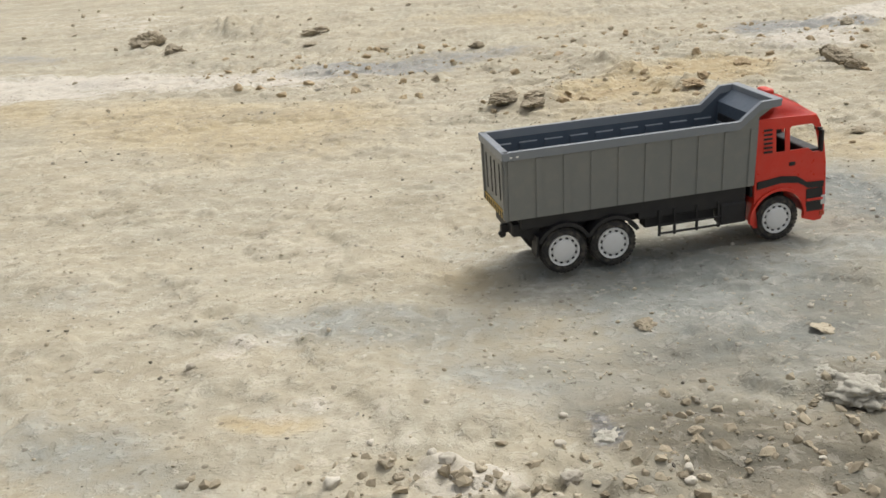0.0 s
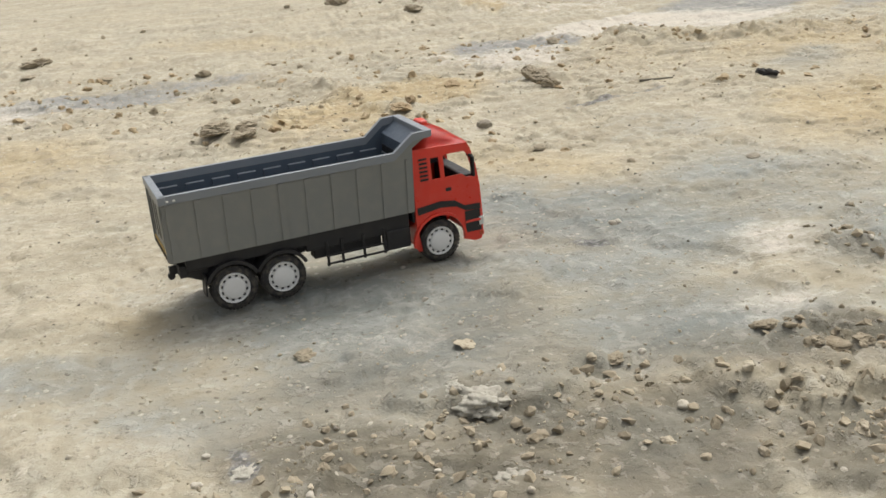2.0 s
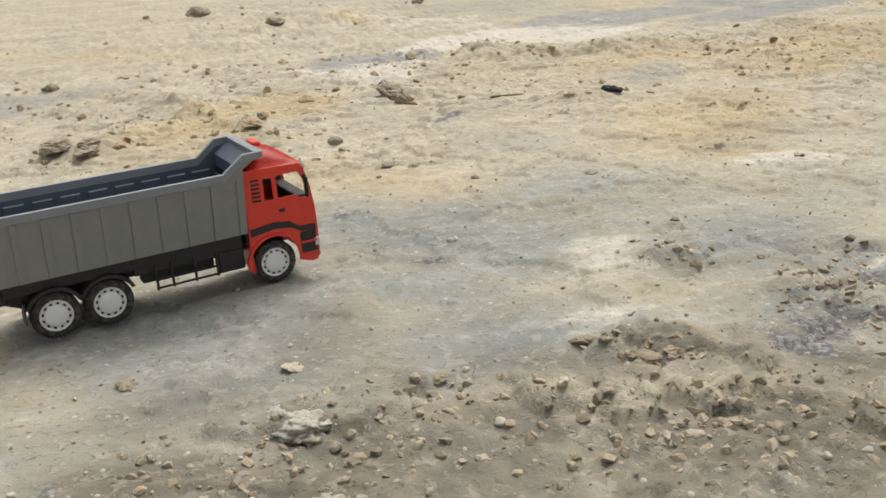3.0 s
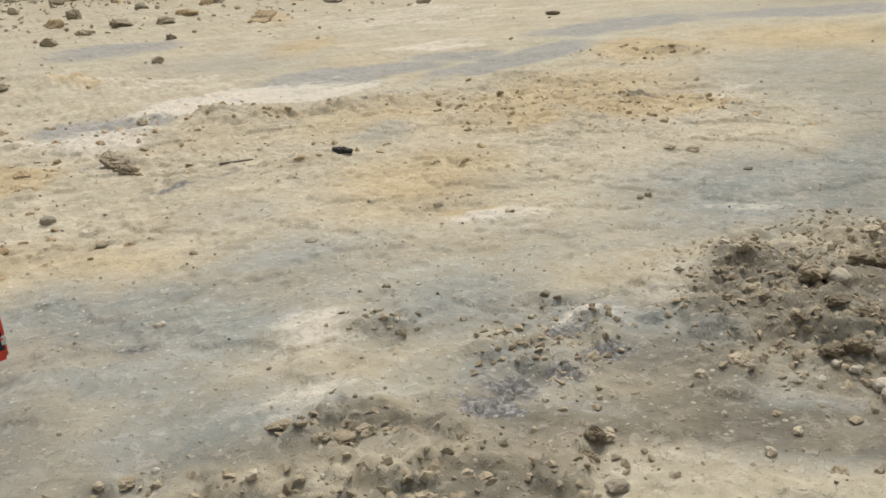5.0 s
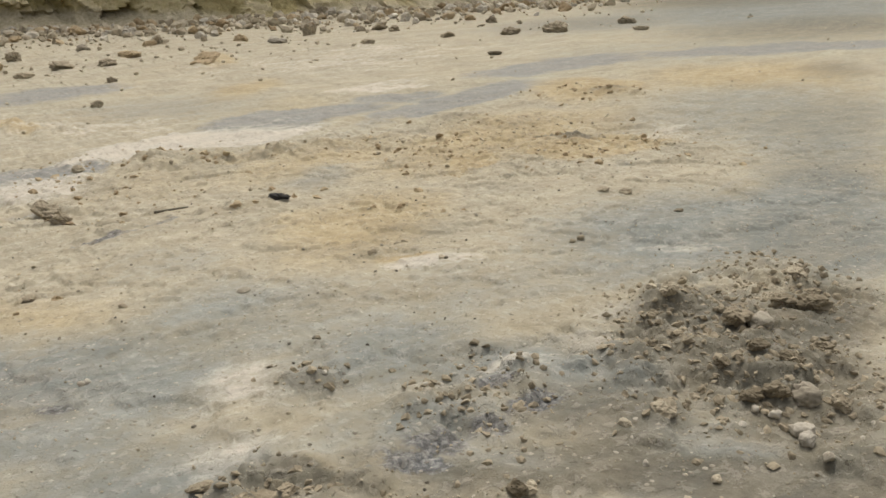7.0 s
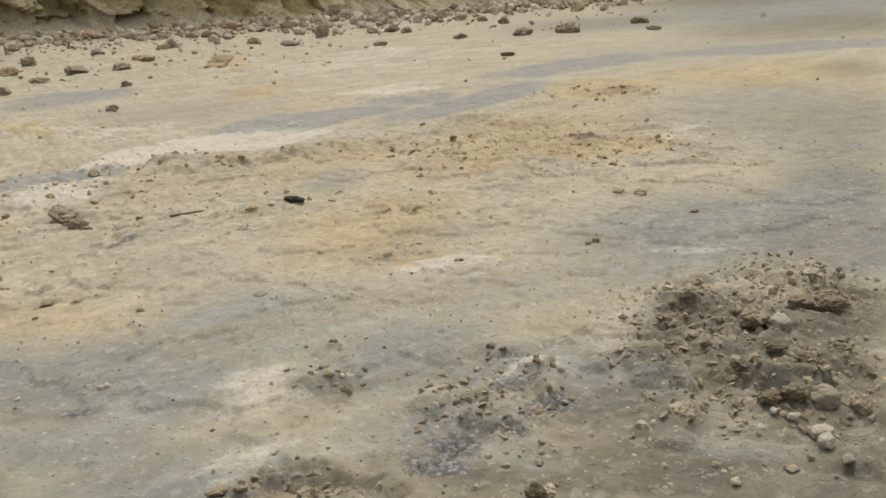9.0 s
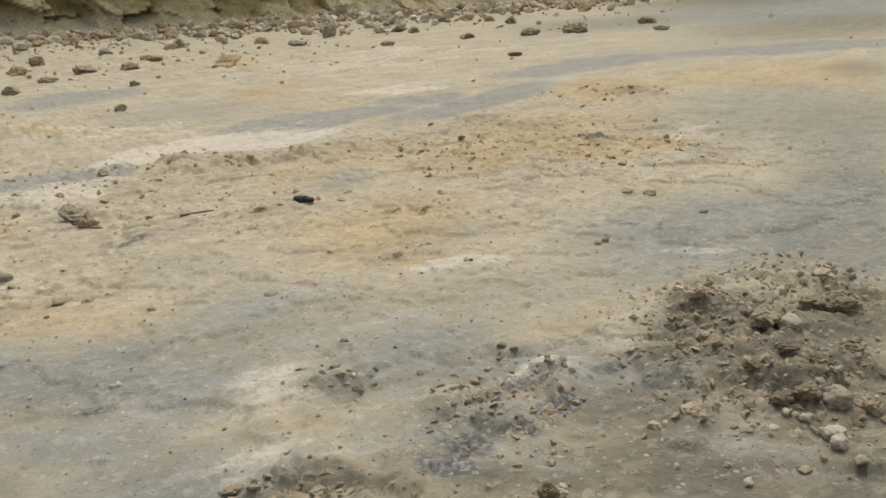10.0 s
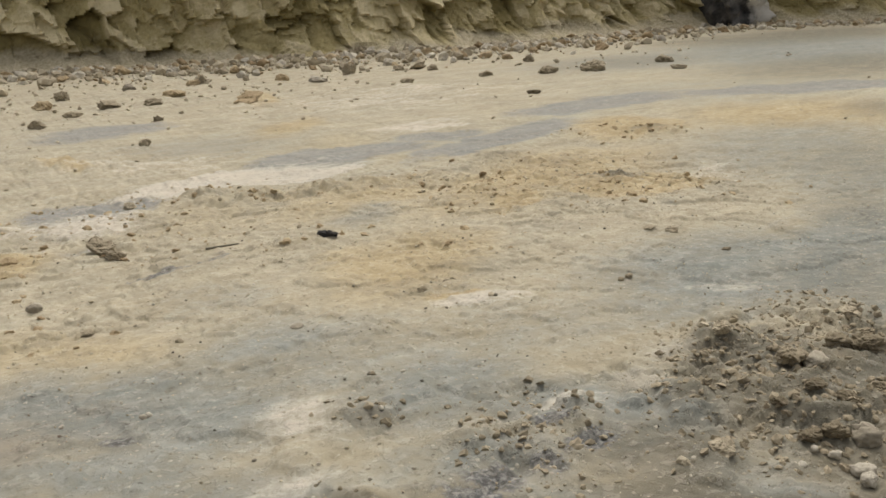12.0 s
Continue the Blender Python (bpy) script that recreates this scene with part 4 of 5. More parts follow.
        part("hazard_bar", bar, BLACK, bed).matrix_basis = pose(xr - 0.0053, 0, 0, 0, 0, 90)
    for y in (-0.0715, -0.067):
        part("lip_rivet", box(xr + 0.004 + (y + 0.0715) * 2, xr + 0.0075 + (y + 0.0715) * 2, -0.0787, -0.0776, zt - 0.008, zt - 0.0055, 0.0003), WHITE, bed)


def cab(truck):
    xb, xf = 0.285, 0.393
    width = lambda z: 0.0705 - 0.10 * max(0.0, z - 0.135) - 0.012 * max(0.0, 0.06 - z)
    outline = [(xb, 0.024), (xb + 0.006, 0.024)] + arc(WHEEL_BASE, WHEEL_R + 0.002, 0.0405, 190, -10, 20)
    outline += [(xf - 0.012, 0.022), (xf - 0.001, 0.023), (xf + 0.003, 0.034), (xf + 0.003, 0.070), (xf + 0.001, 0.110), (xf - 0.004, 0.145),
                (xf - 0.011, 0.172), (xf - 0.016, 0.180), (xb + 0.004, 0.183), (xb, 0.178)]
    big = [(0.3365, 0.1335), (0.365, 0.1335), (0.373, 0.127), (0.3825, 0.127), (0.384, 0.134), (0.377, 0.162), (0.371, 0.168), (0.340, 0.168), (0.3365, 0.165)]
    small = [(0.3155, 0.1335), (0.3295, 0.1335), (0.3295, 0.166), (0.3155, 0.166)]
    shell = None
    for k in (-1, 1):
        bm = plate(outline, [big, small], lambda z: k * (width(z) - 0.003), lambda z: k * width(z))
        ob = part("cab_side", bm, RED, truck, "red plastic cab side with open window")
        if k == -1:
            shell = ob
        for n in range(6):
            z = 0.134 + n * 0.0062
            part("vent_slit", box(0.2965, 0.3095, min(k * (width(z) - 0.001), k * (width(z) + 0.0008)), max(k * (width(z) - 0.001), k * (width(z) + 0.0008)), z, z + 0.0030), BLACK, ob)
        trim = [(0.288, 0.082), (0.288, 0.093), (0.325, 0.0975), (0.350, 0.094), (0.366, 0.083), (0.392, 0.082), (0.392, 0.073), (0.368, 0.074), (0.352, 0.084), (0.325, 0.0875)]
        part("trim_band", plate(trim, [], lambda z: k * (width(z) - 0.001), lambda z: k * (width(z) + 0.0016)), BLACK, ob, "black plastic trim band")
        step = [(0.3665, 0.038), (0.3655, 0.0725), (0.391, 0.0725), (0.393, 0.038)]
        part("step_panel", plate(step, [], lambda z: k * (width(z) - 0.001), lambda z: k * (width(z) + 0.0012)), BLACK, ob)
        part("step_tread", box(0.366, 0.392, min(k * 0.066, k * 0.0735), max(k * 0.066, k * 0.0735), 0.054, 0.0575, 0.0006), RED, ob)
        part("door_handle", box(0.3365, 0.3455, min(k * 0.070, k * 0.0722), max(k * 0.070, k * 0.0722), 0.111, 0.1165, 0.0006), BLACK, ob)
        arch = arc(WHEEL_BASE, WHEEL_R + 0.002, 0.0445, 185, -5, 20) + arc(WHEEL_BASE, WHEEL_R + 0.002, 0.0405, -5, 185, 20)
        part("wheel_arch", plate(arch, [], lambda z: k * 0.066, lambda z: k * 0.0738), RED, ob)
        part("headlight", box(xf - 0.004, xf + 0.0042, min(k * 0.050, k * 0.0722), max(k * 0.050, k * 0.0722), 0.046, 0.060, 0.0012), CLEAR, ob)
        part("fog_light", box(xf - 0.004, xf + 0.0038, min(k * 0.054, k * 0.0715), max(k * 0.054, k * 0.0715), 0.029, 0.036, 0.001), LAMP_RED, ob)
        mirror = box(0.3795, 0.384, min(k * 0.070, k * 0.0805), max(k * 0.070, k * 0.0805), 0.128, 0.160, 0.0015)
        box(0.378, 0.3835, min(k * 0.060, k * 0.074), max(k * 0.060, k * 0.074), 0.158, 0.162, 0, mirror)
        part("mirror", mirror, BLACK, ob, "black side mirror")
    # back wall, front with windscreen opening, floor, dashboard, seats
    back = plate([(-0.068, 0.03), (0.068, 0.03), (0.0665, 0.176), (0.060, 0.183), (-0.060, 0.183), (-0.0665, 0.176)], [], side(1, 0), side(1, 0.003))
    part("back_wall", back, RED, shell).matrix_basis = pose(xb + 0.003, 0, 0, 0, 0, 90)
    part("back_grille", box(xb - 0.0035, xb + 0.0002, -0.064, 0.064, 0.070, 0.172, 0.001), BLACK, shell, "black louvred panel behind the cab")
    for n in range(7):
        z = 0.082 + n * 0.0125
        part("louvre", box(xb - 0.005, xb - 0.0034, -0.066, 0.066, z, z + 0.0035), LIT_RIM_GREY if n > 3 else BLACK, shell)
    low = bmesh.new()
    rows = [(xf - 0.002, 0.023), (xf + 0.0032, 0.034), (xf + 0.0032, 0.070), (xf + 0.001, 0.110), (xf - 0.001, 0.124)]
    for (xa, za), (xc, zc) in zip(rows, rows[1:]):
        wa, wc = width(za) - 0.001, width(zc) - 0.001
        v = [low.verts.new(c) for c in ((xa, -wa, za), (xa, wa, za), (xc, wc, zc), (xc, -wc, zc), (xa - 0.003, -wa, za), (xa - 0.003, wa, za), (xc - 0.003, wc, zc), (xc - 0.003, -wc, zc))]
        for f in ((0, 1, 2, 3), (7, 6, 5, 4), (0, 4, 5, 1), (1, 5, 6, 2), (2, 6, 7, 3), (3, 7, 4, 0)):
            low.faces.new([v[i] for i in f])
    part("front_panel", low, RED, shell)
    part("front_grille", box(xf, xf + 0.0045, -0.046, 0.046, 0.075, 0.104, 0.001), BLACK, shell)
    for k in (-1, 1):
        pillar = plate([(xf - 0.001, 0.122), (xf - 0.004, 0.145), (xf - 0.011, 0.172), (xf - 0.017, 0.172), (xf - 0.010, 0.145), (xf - 0.007, 0.122)], [],
                       lambda z: k * (width(z) - 0.009), lambda z: k * (width(z) - 0.001))
        part("pillar", pillar, RED, shell)
    part("cab_floor", box(xb + 0.002, xf - 0.004, -0.066, 0.066, 0.0795, 0.0835), BLACK, shell)
    part("dashboard", box(xf - 0.026, xf - 0.004, -0.064, 0.064, 0.095, 0.130, 0.003), BLACK, shell)
    lining = plate([(0.337, 0.163), (0.337, 0.128), (0.384, 0.125), (0.384, 0.136)], [], side(1, 0.0560), side(1, 0.0600))
    part("inner_door", lining, BLACK, shell)
    for y in (-0.034, 0.034):
        seat = box(0.318, 0.350, y - 0.018, y + 0.018, 0.084, 0.108, 0.003)
        box(0.310, 0.322, y - 0.018, y + 0.018, 0.100, 0.158, 0.003, seat)
        part("seat", seat, BLACK, shell)
    # roof: high fairing, round at the front and the sides
    bm = bmesh.new()
    nx, ny = 22, 20
    grid = []
    for i in range(nx + 1):
        u = i / nx
        x = xb + (xf - 0.012 - xb) * u
        rise = 0.0285 * min(1.0, u / 0.36) ** 0.8 * (1 - max(0.0, (u - 0.36) / 0.64) ** 1.8) + 0.002
        row = []
        for j in range(ny + 1):
            y = -1 + 2 * j / ny
            row.append(bm.verts.new((x, y * (0.0655 - 0.003 * u), 0.1785 + rise * (1 - abs(y) ** 2.6) ** 0.75)))
        grid.append(row)
    for i in range(nx):
        for j in range(ny):
            bm.faces.new((grid[i][j], grid[i + 1][j], grid[i + 1][j + 1], grid[i][j + 1]))
    bmesh.ops.solidify(bm, geom=bm.faces[:], thickness=0.002)
    part("roof_fairing", bm, RED, shell, smooth=True)
    part("roof_horn_box", box(xb + 0.036, xb + 0.050, -0.016, 0.016, 0.203, 0.2135, 0.003), RED, shell)
    part("visor", box(xf - 0.024, xf - 0.010, -0.061, 0.061, 0.168, 0.1745, 0.002), RED, shell)


toy_dump_truck = toy_truck()
toy_dump_truck.matrix_basis = pose(0.116, 1.267, 0.004, 0, 0, 12.0) @ Matrix.Diagonal((0.972, 0.80, 0.972, 1))


# ---- stones and clods ----
EARTHS = {"crust": CRUST, "blue": BLUE_CRUST, "pale": PALE_STONE, "grey": GREY_STONE, "dark": DARK_STONE, "clod": CLOD, "ochre": OCHRE_CLOD,
          "brown": clod_earth("brown_clod_earth", (0.14, 0.114, 0.074), (0.37, 0.315, 0.222))}
WORDS = {"crust": ("clod", "crusty grey and white lump of hardened clay"), "blue": ("clod", "blue-black crusty mineral lump in grey clay"),
         "pale": ("stone", "pale whitish stone lying on dry clay"), "grey": ("stone", "grey weathered stone set in dry clay"),
         "dark": ("stone", "small dark stone on the dry clay"), "clod": ("clod", "crumbly beige clod of dry earth"),
         "ochre": ("clod", "ochre-yellow clod of crumbling earth"), "brown": ("clod", "brown clod of loose dug earth")}


def height_at(x, y):
    return float(ground_height(np.array([x]), np.array([y]))[0])


def lump(seed, detail, rough, round_off=0.0):
    """A broken lump of earth or stone of unit width: a ball cut by random planes and roughened."""
    rng = random.Random(seed)
    bm = bmesh.new()
    bmesh.ops.create_icosphere(bm, subdivisions=detail, radius=0.5)
    cuts = [(Vector((rng.gauss(0, 1), rng.gauss(0, 1), rng.gauss(0, 0.8))).normalized(), rng.uniform(0.26, 0.42)) for _ in range(9)]
    shift = Vector((rng.uniform(-50, 50), rng.uniform(-50, 50), rng.uniform(-50, 50)))
    for v in bm.verts:
        p = v.co.copy()
        for way, far in cuts:
            over = p.dot(way) - far
            if over > 0:
                p -= way * over * (1 - round_off)
        n = p.normalized()
        p += n * rough * (noise.noise(p * 3.2 + shift) * 0.16 + noise.noise(p * 8 + shift) * 0.12 + noise.noise(p * 19 + shift) * 0.075)
        v.co = p
    return bm


made_stones = 0


def stone(x, y, size, earth_kind, tall=0.75):
    global made_stones
    made_stones += 1
    rng = random.Random(made_stones * 7 + 1)
    name, label = WORDS[earth_kind]
    smooth_kind = earth_kind in ("pale", "grey")
    crusty = earth_kind in ("crust", "blue")
    bm = lump(made_stones, 5 if crusty or size > 0.06 else 4 if size > 0.022 else 3, 0.7 if smooth_kind else 0.95 if crusty else 0.85, 0.25 if smooth_kind else 0.6 if crusty else 0.05)
    ob = part(name, bm, EARTHS[earth_kind], None, label, smooth=smooth_kind or crusty)
    tagged(ob, category=name, group="stones and clods on the ground")
    wide = size * 1.12
    if crusty:
        tall = max(tall, 0.55)
    ob.matrix_basis = pose(x, y, height_at(x, y) + (-0.13 * size if crusty else size * tall * 0.17), rng.uniform(-9, 9), rng.uniform(-9, 9), rng.uniform(0, 360)) @ Matrix.Diagonal((wide, wide * rng.uniform(0.75, 1.0), size * tall, 1))


stone(0.077, 0.740, 0.0230, "pale", 0.75)
stone(0.182, 0.734, 0.0125, "pale", 0.75)
stone(0.180, 0.720, 0.0103, "pale", 0.75)
stone(0.193, 0.724, 0.0113, "clod", 0.75)
stone(0.183, 0.751, 0.0079, "clod", 0.75)
stone(0.137, 0.708, 0.0091, "clod", 0.75)
stone(0.080, 0.718, 0.0102, "clod", 0.75)
stone(0.083, 0.856, 0.0094, "pale", 0.75)
stone(0.074, 0.805, 0.0112, "pale", 0.75)
stone(-0.090, 0.762, 0.0202, "clod", 0.75)
stone(-0.143, 0.746, 0.0178, "pale", 0.75)
stone(-0.264, 0.750, 0.0115, "grey", 0.75)
stone(-0.309, 0.756, 0.0126, "clod", 0.75)
stone(-0.340, 1.012, 0.0120, "grey", 0.75)
stone(-0.328, 1.151, 0.0082, "dark", 0.75)
stone(-0.113, 0.828, 0.0091, "pale", 0.75)
stone(-0.057, 0.889, 0.0072, "grey", 0.75)
stone(0.335, 0.849, 0.0088, "brown", 0.75)
stone(0.267, 0.672, 0.0063, "pale", 0.75)
stone(0.380, 0.670, 0.0088, "grey", 0.75)
stone(0.308, 0.753, 0.0075, "pale", 0.75)
stone(-0.457, 1.030, 0.0108, "grey", 0.75)
stone(-0.375, 1.003, 0.0066, "dark", 0.75)
stone(-0.292, 0.783, 0.0135, "grey", 0.75)
stone(0.710, 2.076, 0.0277, "grey", 0.75)
stone(-1.159, 3.719, 0.1280, "clod", 0.75)
stone(-1.016, 3.503, 0.0807, "clod", 0.45)
stone(-0.252, 3.267, 0.0646, "clod", 0.38)
stone(0.070, 3.166, 0.0481, "clod", 0.60)
stone(-0.500, 3.418, 0.0593, "clod", 0.30)
stone(-0.385, 2.688, 0.0379, "grey", 0.30)
stone(-0.059, 2.659, 0.0251, "clod", 0.75)
stone(0.111, 2.265, 0.0814, "clod", 0.38)
stone(0.179, 2.254, 0.0594, "clod", 0.38)
stone(1.206, 3.006, 0.0533, "clod", 0.60)
stone(0.359, 1.757, 0.0130, "grey", 0.75)
stone(0.602, 1.342, 0.0069, "dark", 0.75)
stone(0.557, 2.272, 0.0683, "ochre", 0.25)
stone(-0.517, 3.699, 0.1066, "clod", 0.30)
stone(-0.034, 0.755, 0.0159, "pale", 0.75)
stone(-0.004, 0.756, 0.0138, "clod", 0.75)
stone(0.014, 0.725, 0.0154, "clod", 0.75)
stone(0.032, 0.732, 0.0124, "grey", 0.75)
stone(-0.050, 0.767, 0.0107, "pale", 0.75)
stone(-0.080, 0.744, 0.0104, "clod", 0.75)
stone(0.734, 1.320, 0.0129, "pale", 0.75)
stone(0.592, 0.904, 0.0109, "pale", 0.75)
stone(0.332, 0.847, 0.0090, "brown", 0.75)
stone(0.526, 0.898, 0.0133, "clod", 0.75)
stone(1.043, 0.639, 0.0218, "clod", 0.75)
stone(1.008, 0.628, 0.0226, "clod", 0.75)
stone(0.728, 0.678, 0.0214, "clod", 0.75)
stone(0.619, 0.677, 0.0126, "clod", 0.75)
stone(0.857, 0.589, 0.0104, "grey", 0.75)
stone(0.901, 0.582, 0.0116, "grey", 0.75)
stone(0.990, 0.564, 0.0260, "grey", 0.50)
stone(0.764, 0.681, 0.0205, "grey", 0.40)
stone(0.670, 0.799, 0.0180, "clod", 0.75)
stone(0.877, 0.680, 0.0175, "clod", 0.75)
stone(0.544, 0.730, 0.0152, "clod", 0.75)
stone(0.588, 0.786, 0.0137, "grey", 0.75)
stone(0.768, 0.831, 0.0272, "clod", 0.45)
stone(0.699, 4.724, 0.1115, "clod", 0.60)
stone(0.942, 4.090, 0.0762, "clod", 0.60)
stone(0.721, 2.064, 0.0312, "grey", 0.75)
stone(1.527, 1.621, 0.0161, "clod", 0.75)
stone(1.848, 1.385, 0.0190, "brown", 0.75)
stone(1.511, 1.437, 0.0114, "dark", 0.75)
stone(1.084, 1.229, 0.0095, "dark", 0.75)
stone(0.432, 1.861, 0.0500, "clod", 0.35)
stone(0.169, 2.220, 0.0633, "clod", 0.40)
stone(1.714, 4.461, 0.0601, "clod", 0.75)
stone(2.085, 5.420, 0.0620, "brown", 0.80)
stone(1.727, 4.533, 0.0492, "clod", 0.75)
stone(2.907, 6.039, 0.1909, "ochre", 0.50)
stone(5.768, 5.745, 0.2196, "clod", 0.65)
stone(4.540, 7.588, 0.1317, "clod", 1.00)
stone(3.571, 9.447, 0.1693, "pale", 0.80)
stone(1.767, 6.916, 0.1318, "ochre", 0.70)
stone(1.800, 6.202, 0.1206, "clod", 0.50)
stone(2.038, 7.522, 0.1190, "clod", 0.75)
stone(2.119, 6.531, 0.1445, "clod", 0.50)
stone(2.634, 7.813, 0.1006, "grey", 0.75)
stone(2.725, 6.988, 0.1684, "ochre", 0.50)
stone(3.312, 7.971, 0.1264, "clod", 0.75)
stone(3.202, 7.944, 0.1059, "ochre", 0.75)
stone(3.867, 7.567, 0.1066, "ochre", 0.75)
stone(3.968, 7.126, 0.1587, "pale", 0.60)
stone(5.089, 7.659, 0.1160, "clod", 0.75)
stone(5.181, 7.223, 0.1019, "clod", 0.75)
stone(2.399, 6.502, 0.1163, "clod", 0.60)
stone(1.489, 5.760, 0.0972, "clod", 0.60)
stone(4.283, 6.221, 0.1127, "clod", 0.50)
stone(5.073, 6.267, 0.1197, "clod", 0.50)
stone(5.439, 5.920, 0.1549, "clod", 0.50)
stone(6.752, 5.907, 0.1489, "clod", 0.60)
stone(6.259, 5.291, 0.1083, "clod", 0.50)
stone(4.375, 4.801, 0.0775, "brown", 0.50)
stone(0.965, 2.452, 0.0753, "clod", 0.70)
stone(0.979, 2.551, 0.0405, "brown", 0.90)
stone(0.982, 2.381, 0.0532, "clod", 0.60)
stone(0.723, 2.079, 0.0313, "pale", 0.70)
stone(0.753, 2.529, 0.0502, "ochre", 0.50)
stone(0.768, 1.825, 0.0344, "clod", 0.40)
stone(0.895, 1.641, 0.0165, "clod", 0.75)
stone(1.105, 1.557, 0.0292, "grey", 0.30)
stone(1.422, 1.584, 0.0235, "brown", 0.50)
stone(1.507, 1.617, 0.0166, "clod", 0.75)
stone(1.507, 1.446, 0.0144, "clod", 0.75)
stone(1.822, 1.382, 0.0177, "brown", 0.75)
stone(2.195, 1.401, 0.0223, "brown", 0.50)
stone(2.202, 1.664, 0.0334, "clod", 0.40)
stone(2.234, 1.612, 0.0361, "clod", 0.40)
stone(1.089, 1.227, 0.0125, "brown", 0.75)
stone(0.725, 1.319, 0.0134, "grey", 0.75)
stone(0.809, 1.080, 0.0072, "dark", 0.75)
stone(1.319, 0.671, 0.0355, "clod", 0.80)
stone(1.642, 0.948, 0.0321, "clod", 0.80)
stone(1.643, 0.989, 0.0184, "clod", 0.75)
stone(1.649, 0.808, 0.0526, "clod", 0.70)
stone(1.666, 0.777, 0.0428, "grey", 0.70)
stone(1.755, 0.796, 0.0483, "brown", 0.60)
stone(1.791, 0.761, 0.0577, "brown", 0.70)
stone(1.928, 0.890, 0.0426, "clod", 0.50)
stone(1.909, 0.843, 0.0415, "brown", 0.50)
stone(1.436, 0.622, 0.0345, "brown", 0.60)
stone(1.465, 0.598, 0.0360, "brown", 0.70)
stone(1.504, 0.576, 0.0392, "grey", 0.70)
stone(1.416, 0.527, 0.0337, "pale", 0.70)
stone(1.433, 0.577, 0.0213, "pale", 0.75)
stone(1.420, 0.601, 0.0138, "pale", 0.75)
stone(1.382, 0.592, 0.0136, "pale", 0.75)
stone(1.477, 0.700, 0.0284, "brown", 0.60)
stone(1.574, 0.653, 0.0371, "brown", 0.60)
stone(1.556, 0.699, 0.0309, "brown", 0.60)
stone(1.405, 0.693, 0.0162, "clod", 0.75)
stone(1.253, 0.682, 0.0196, "clod", 0.75)
stone(1.656, 0.655, 0.0348, "brown", 0.75)
stone(1.492, 0.569, 0.0387, "grey", 0.80)
stone(1.521, 0.537, 0.0338, "clod", 0.80)
stone(1.397, 0.506, 0.0272, "pale", 0.70)
stone(1.032, 0.644, 0.0292, "brown", 0.70)
stone(1.058, 0.649, 0.0162, "clod", 0.75)
stone(1.202, 0.439, 0.0212, "brown", 0.60)
stone(1.246, 0.419, 0.0138, "clod", 0.75)
stone(1.173, 0.508, 0.0168, "clod", 0.75)
stone(1.377, 0.462, 0.0179, "grey", 0.75)
stone(1.240, 0.521, 0.0148, "clod", 0.75)
stone(6.055, 10.097, 0.1997, "clod", 0.75)
stone(6.270, 7.193, 0.1183, "clod", 0.75)
stone(0.384, 0.858, 0.0680, "crust", 0.24)
stone(0.355, 0.888, 0.0340, "crust", 0.30)
stone(0.381, 0.715, 0.0461, "crust", 0.30)
stone(0.409, 0.708, 0.0204, "crust", 0.40)
stone(0.121, 0.815, 0.0350, "crust", 0.42)
stone(0.205, 1.049, 0.0277, "clod", 0.40)
stone(0.400, 1.006, 0.0296, "clod", 0.25)
stone(0.791, 0.830, 0.0411, "clod", 0.35)
stone(0.742, 0.885, 0.0309, "clod", 0.30)
stone(0.819, 0.812, 0.0300, "brown", 0.30)
stone(0.555, 0.903, 0.0269, "clod", 0.30)



# ---- flat dark scrap and dry twig on the clay ----
def dark_scrap(x, y, size):
    bm = lump(901, 4, 1.6)
    ob = part("scrap", bm, SCRAP_BLACK, None, "black crumpled scrap lying on pale clay")
    tagged(ob, category="scrap")
    ob.matrix_basis = pose(x, y, height_at(x, y) + size * 0.10, 0, 6, -35) @ Matrix.Diagonal((size, size * 0.55, size * 0.36, 1))


def dry_twig(x0, y0, x1, y1, thick):
    bm = bmesh.new()
    low, high = height_at(x0, y0), height_at(x1, y1)
    middle = height_at((x0 + x1) / 2, (y0 + y1) / 2)
    low, high = low + max(0, middle - (low + high) / 2), high + max(0, middle - (low + high) / 2)
    rings = []
    for k in range(9):
        u = k / 8
        x, y = x0 + (x1 - x0) * u, y0 + (y1 - y0) * u + 0.001 * math.sin(u * 5)
        z = low + (high - low) * u + thick * 0.6
        r = thick * (1.0 - 0.55 * u)
        rings.append([bm.verts.new((x + r * 0.3 * math.cos(a), y + r * math.cos(a), z + r * math.sin(a))) for a in [math.pi * 2 * j / 7 for j in range(7)]])
    for a, b in zip(rings, rings[1:]):
        for j in range(7):
            bm.faces.new((a[j], a[(j + 1) % 7], b[(j + 1) % 7], b[j]))
    bm.faces.new(rings[0])
    bm.faces.new(rings[-1])
    tagged(part("twig", bm, DARK_STONE, None, "thin dry brown twig on the ground", smooth=True), category="twig")


dark_scrap(1.501, 2.184, 0.056)
dry_twig(1.181, 2.253, 1.269, 2.244, 0.0036)


def boulder(x, y, wide):
    """A dark boulder, pale towards one side, half seen at the foot of the bank."""
    ob = part("boulder", lump(77, 5, 0.9), BOULDER, None, "large dark boulder with a pale face below the bank", smooth=True)
    tagged(ob, category="boulder")
    ob.matrix_basis = pose(x, y, 0.36, 12, -18, -25) @ Matrix.Diagonal((wide * 1.15, wide * 0.9, wide * 0.95, 1))


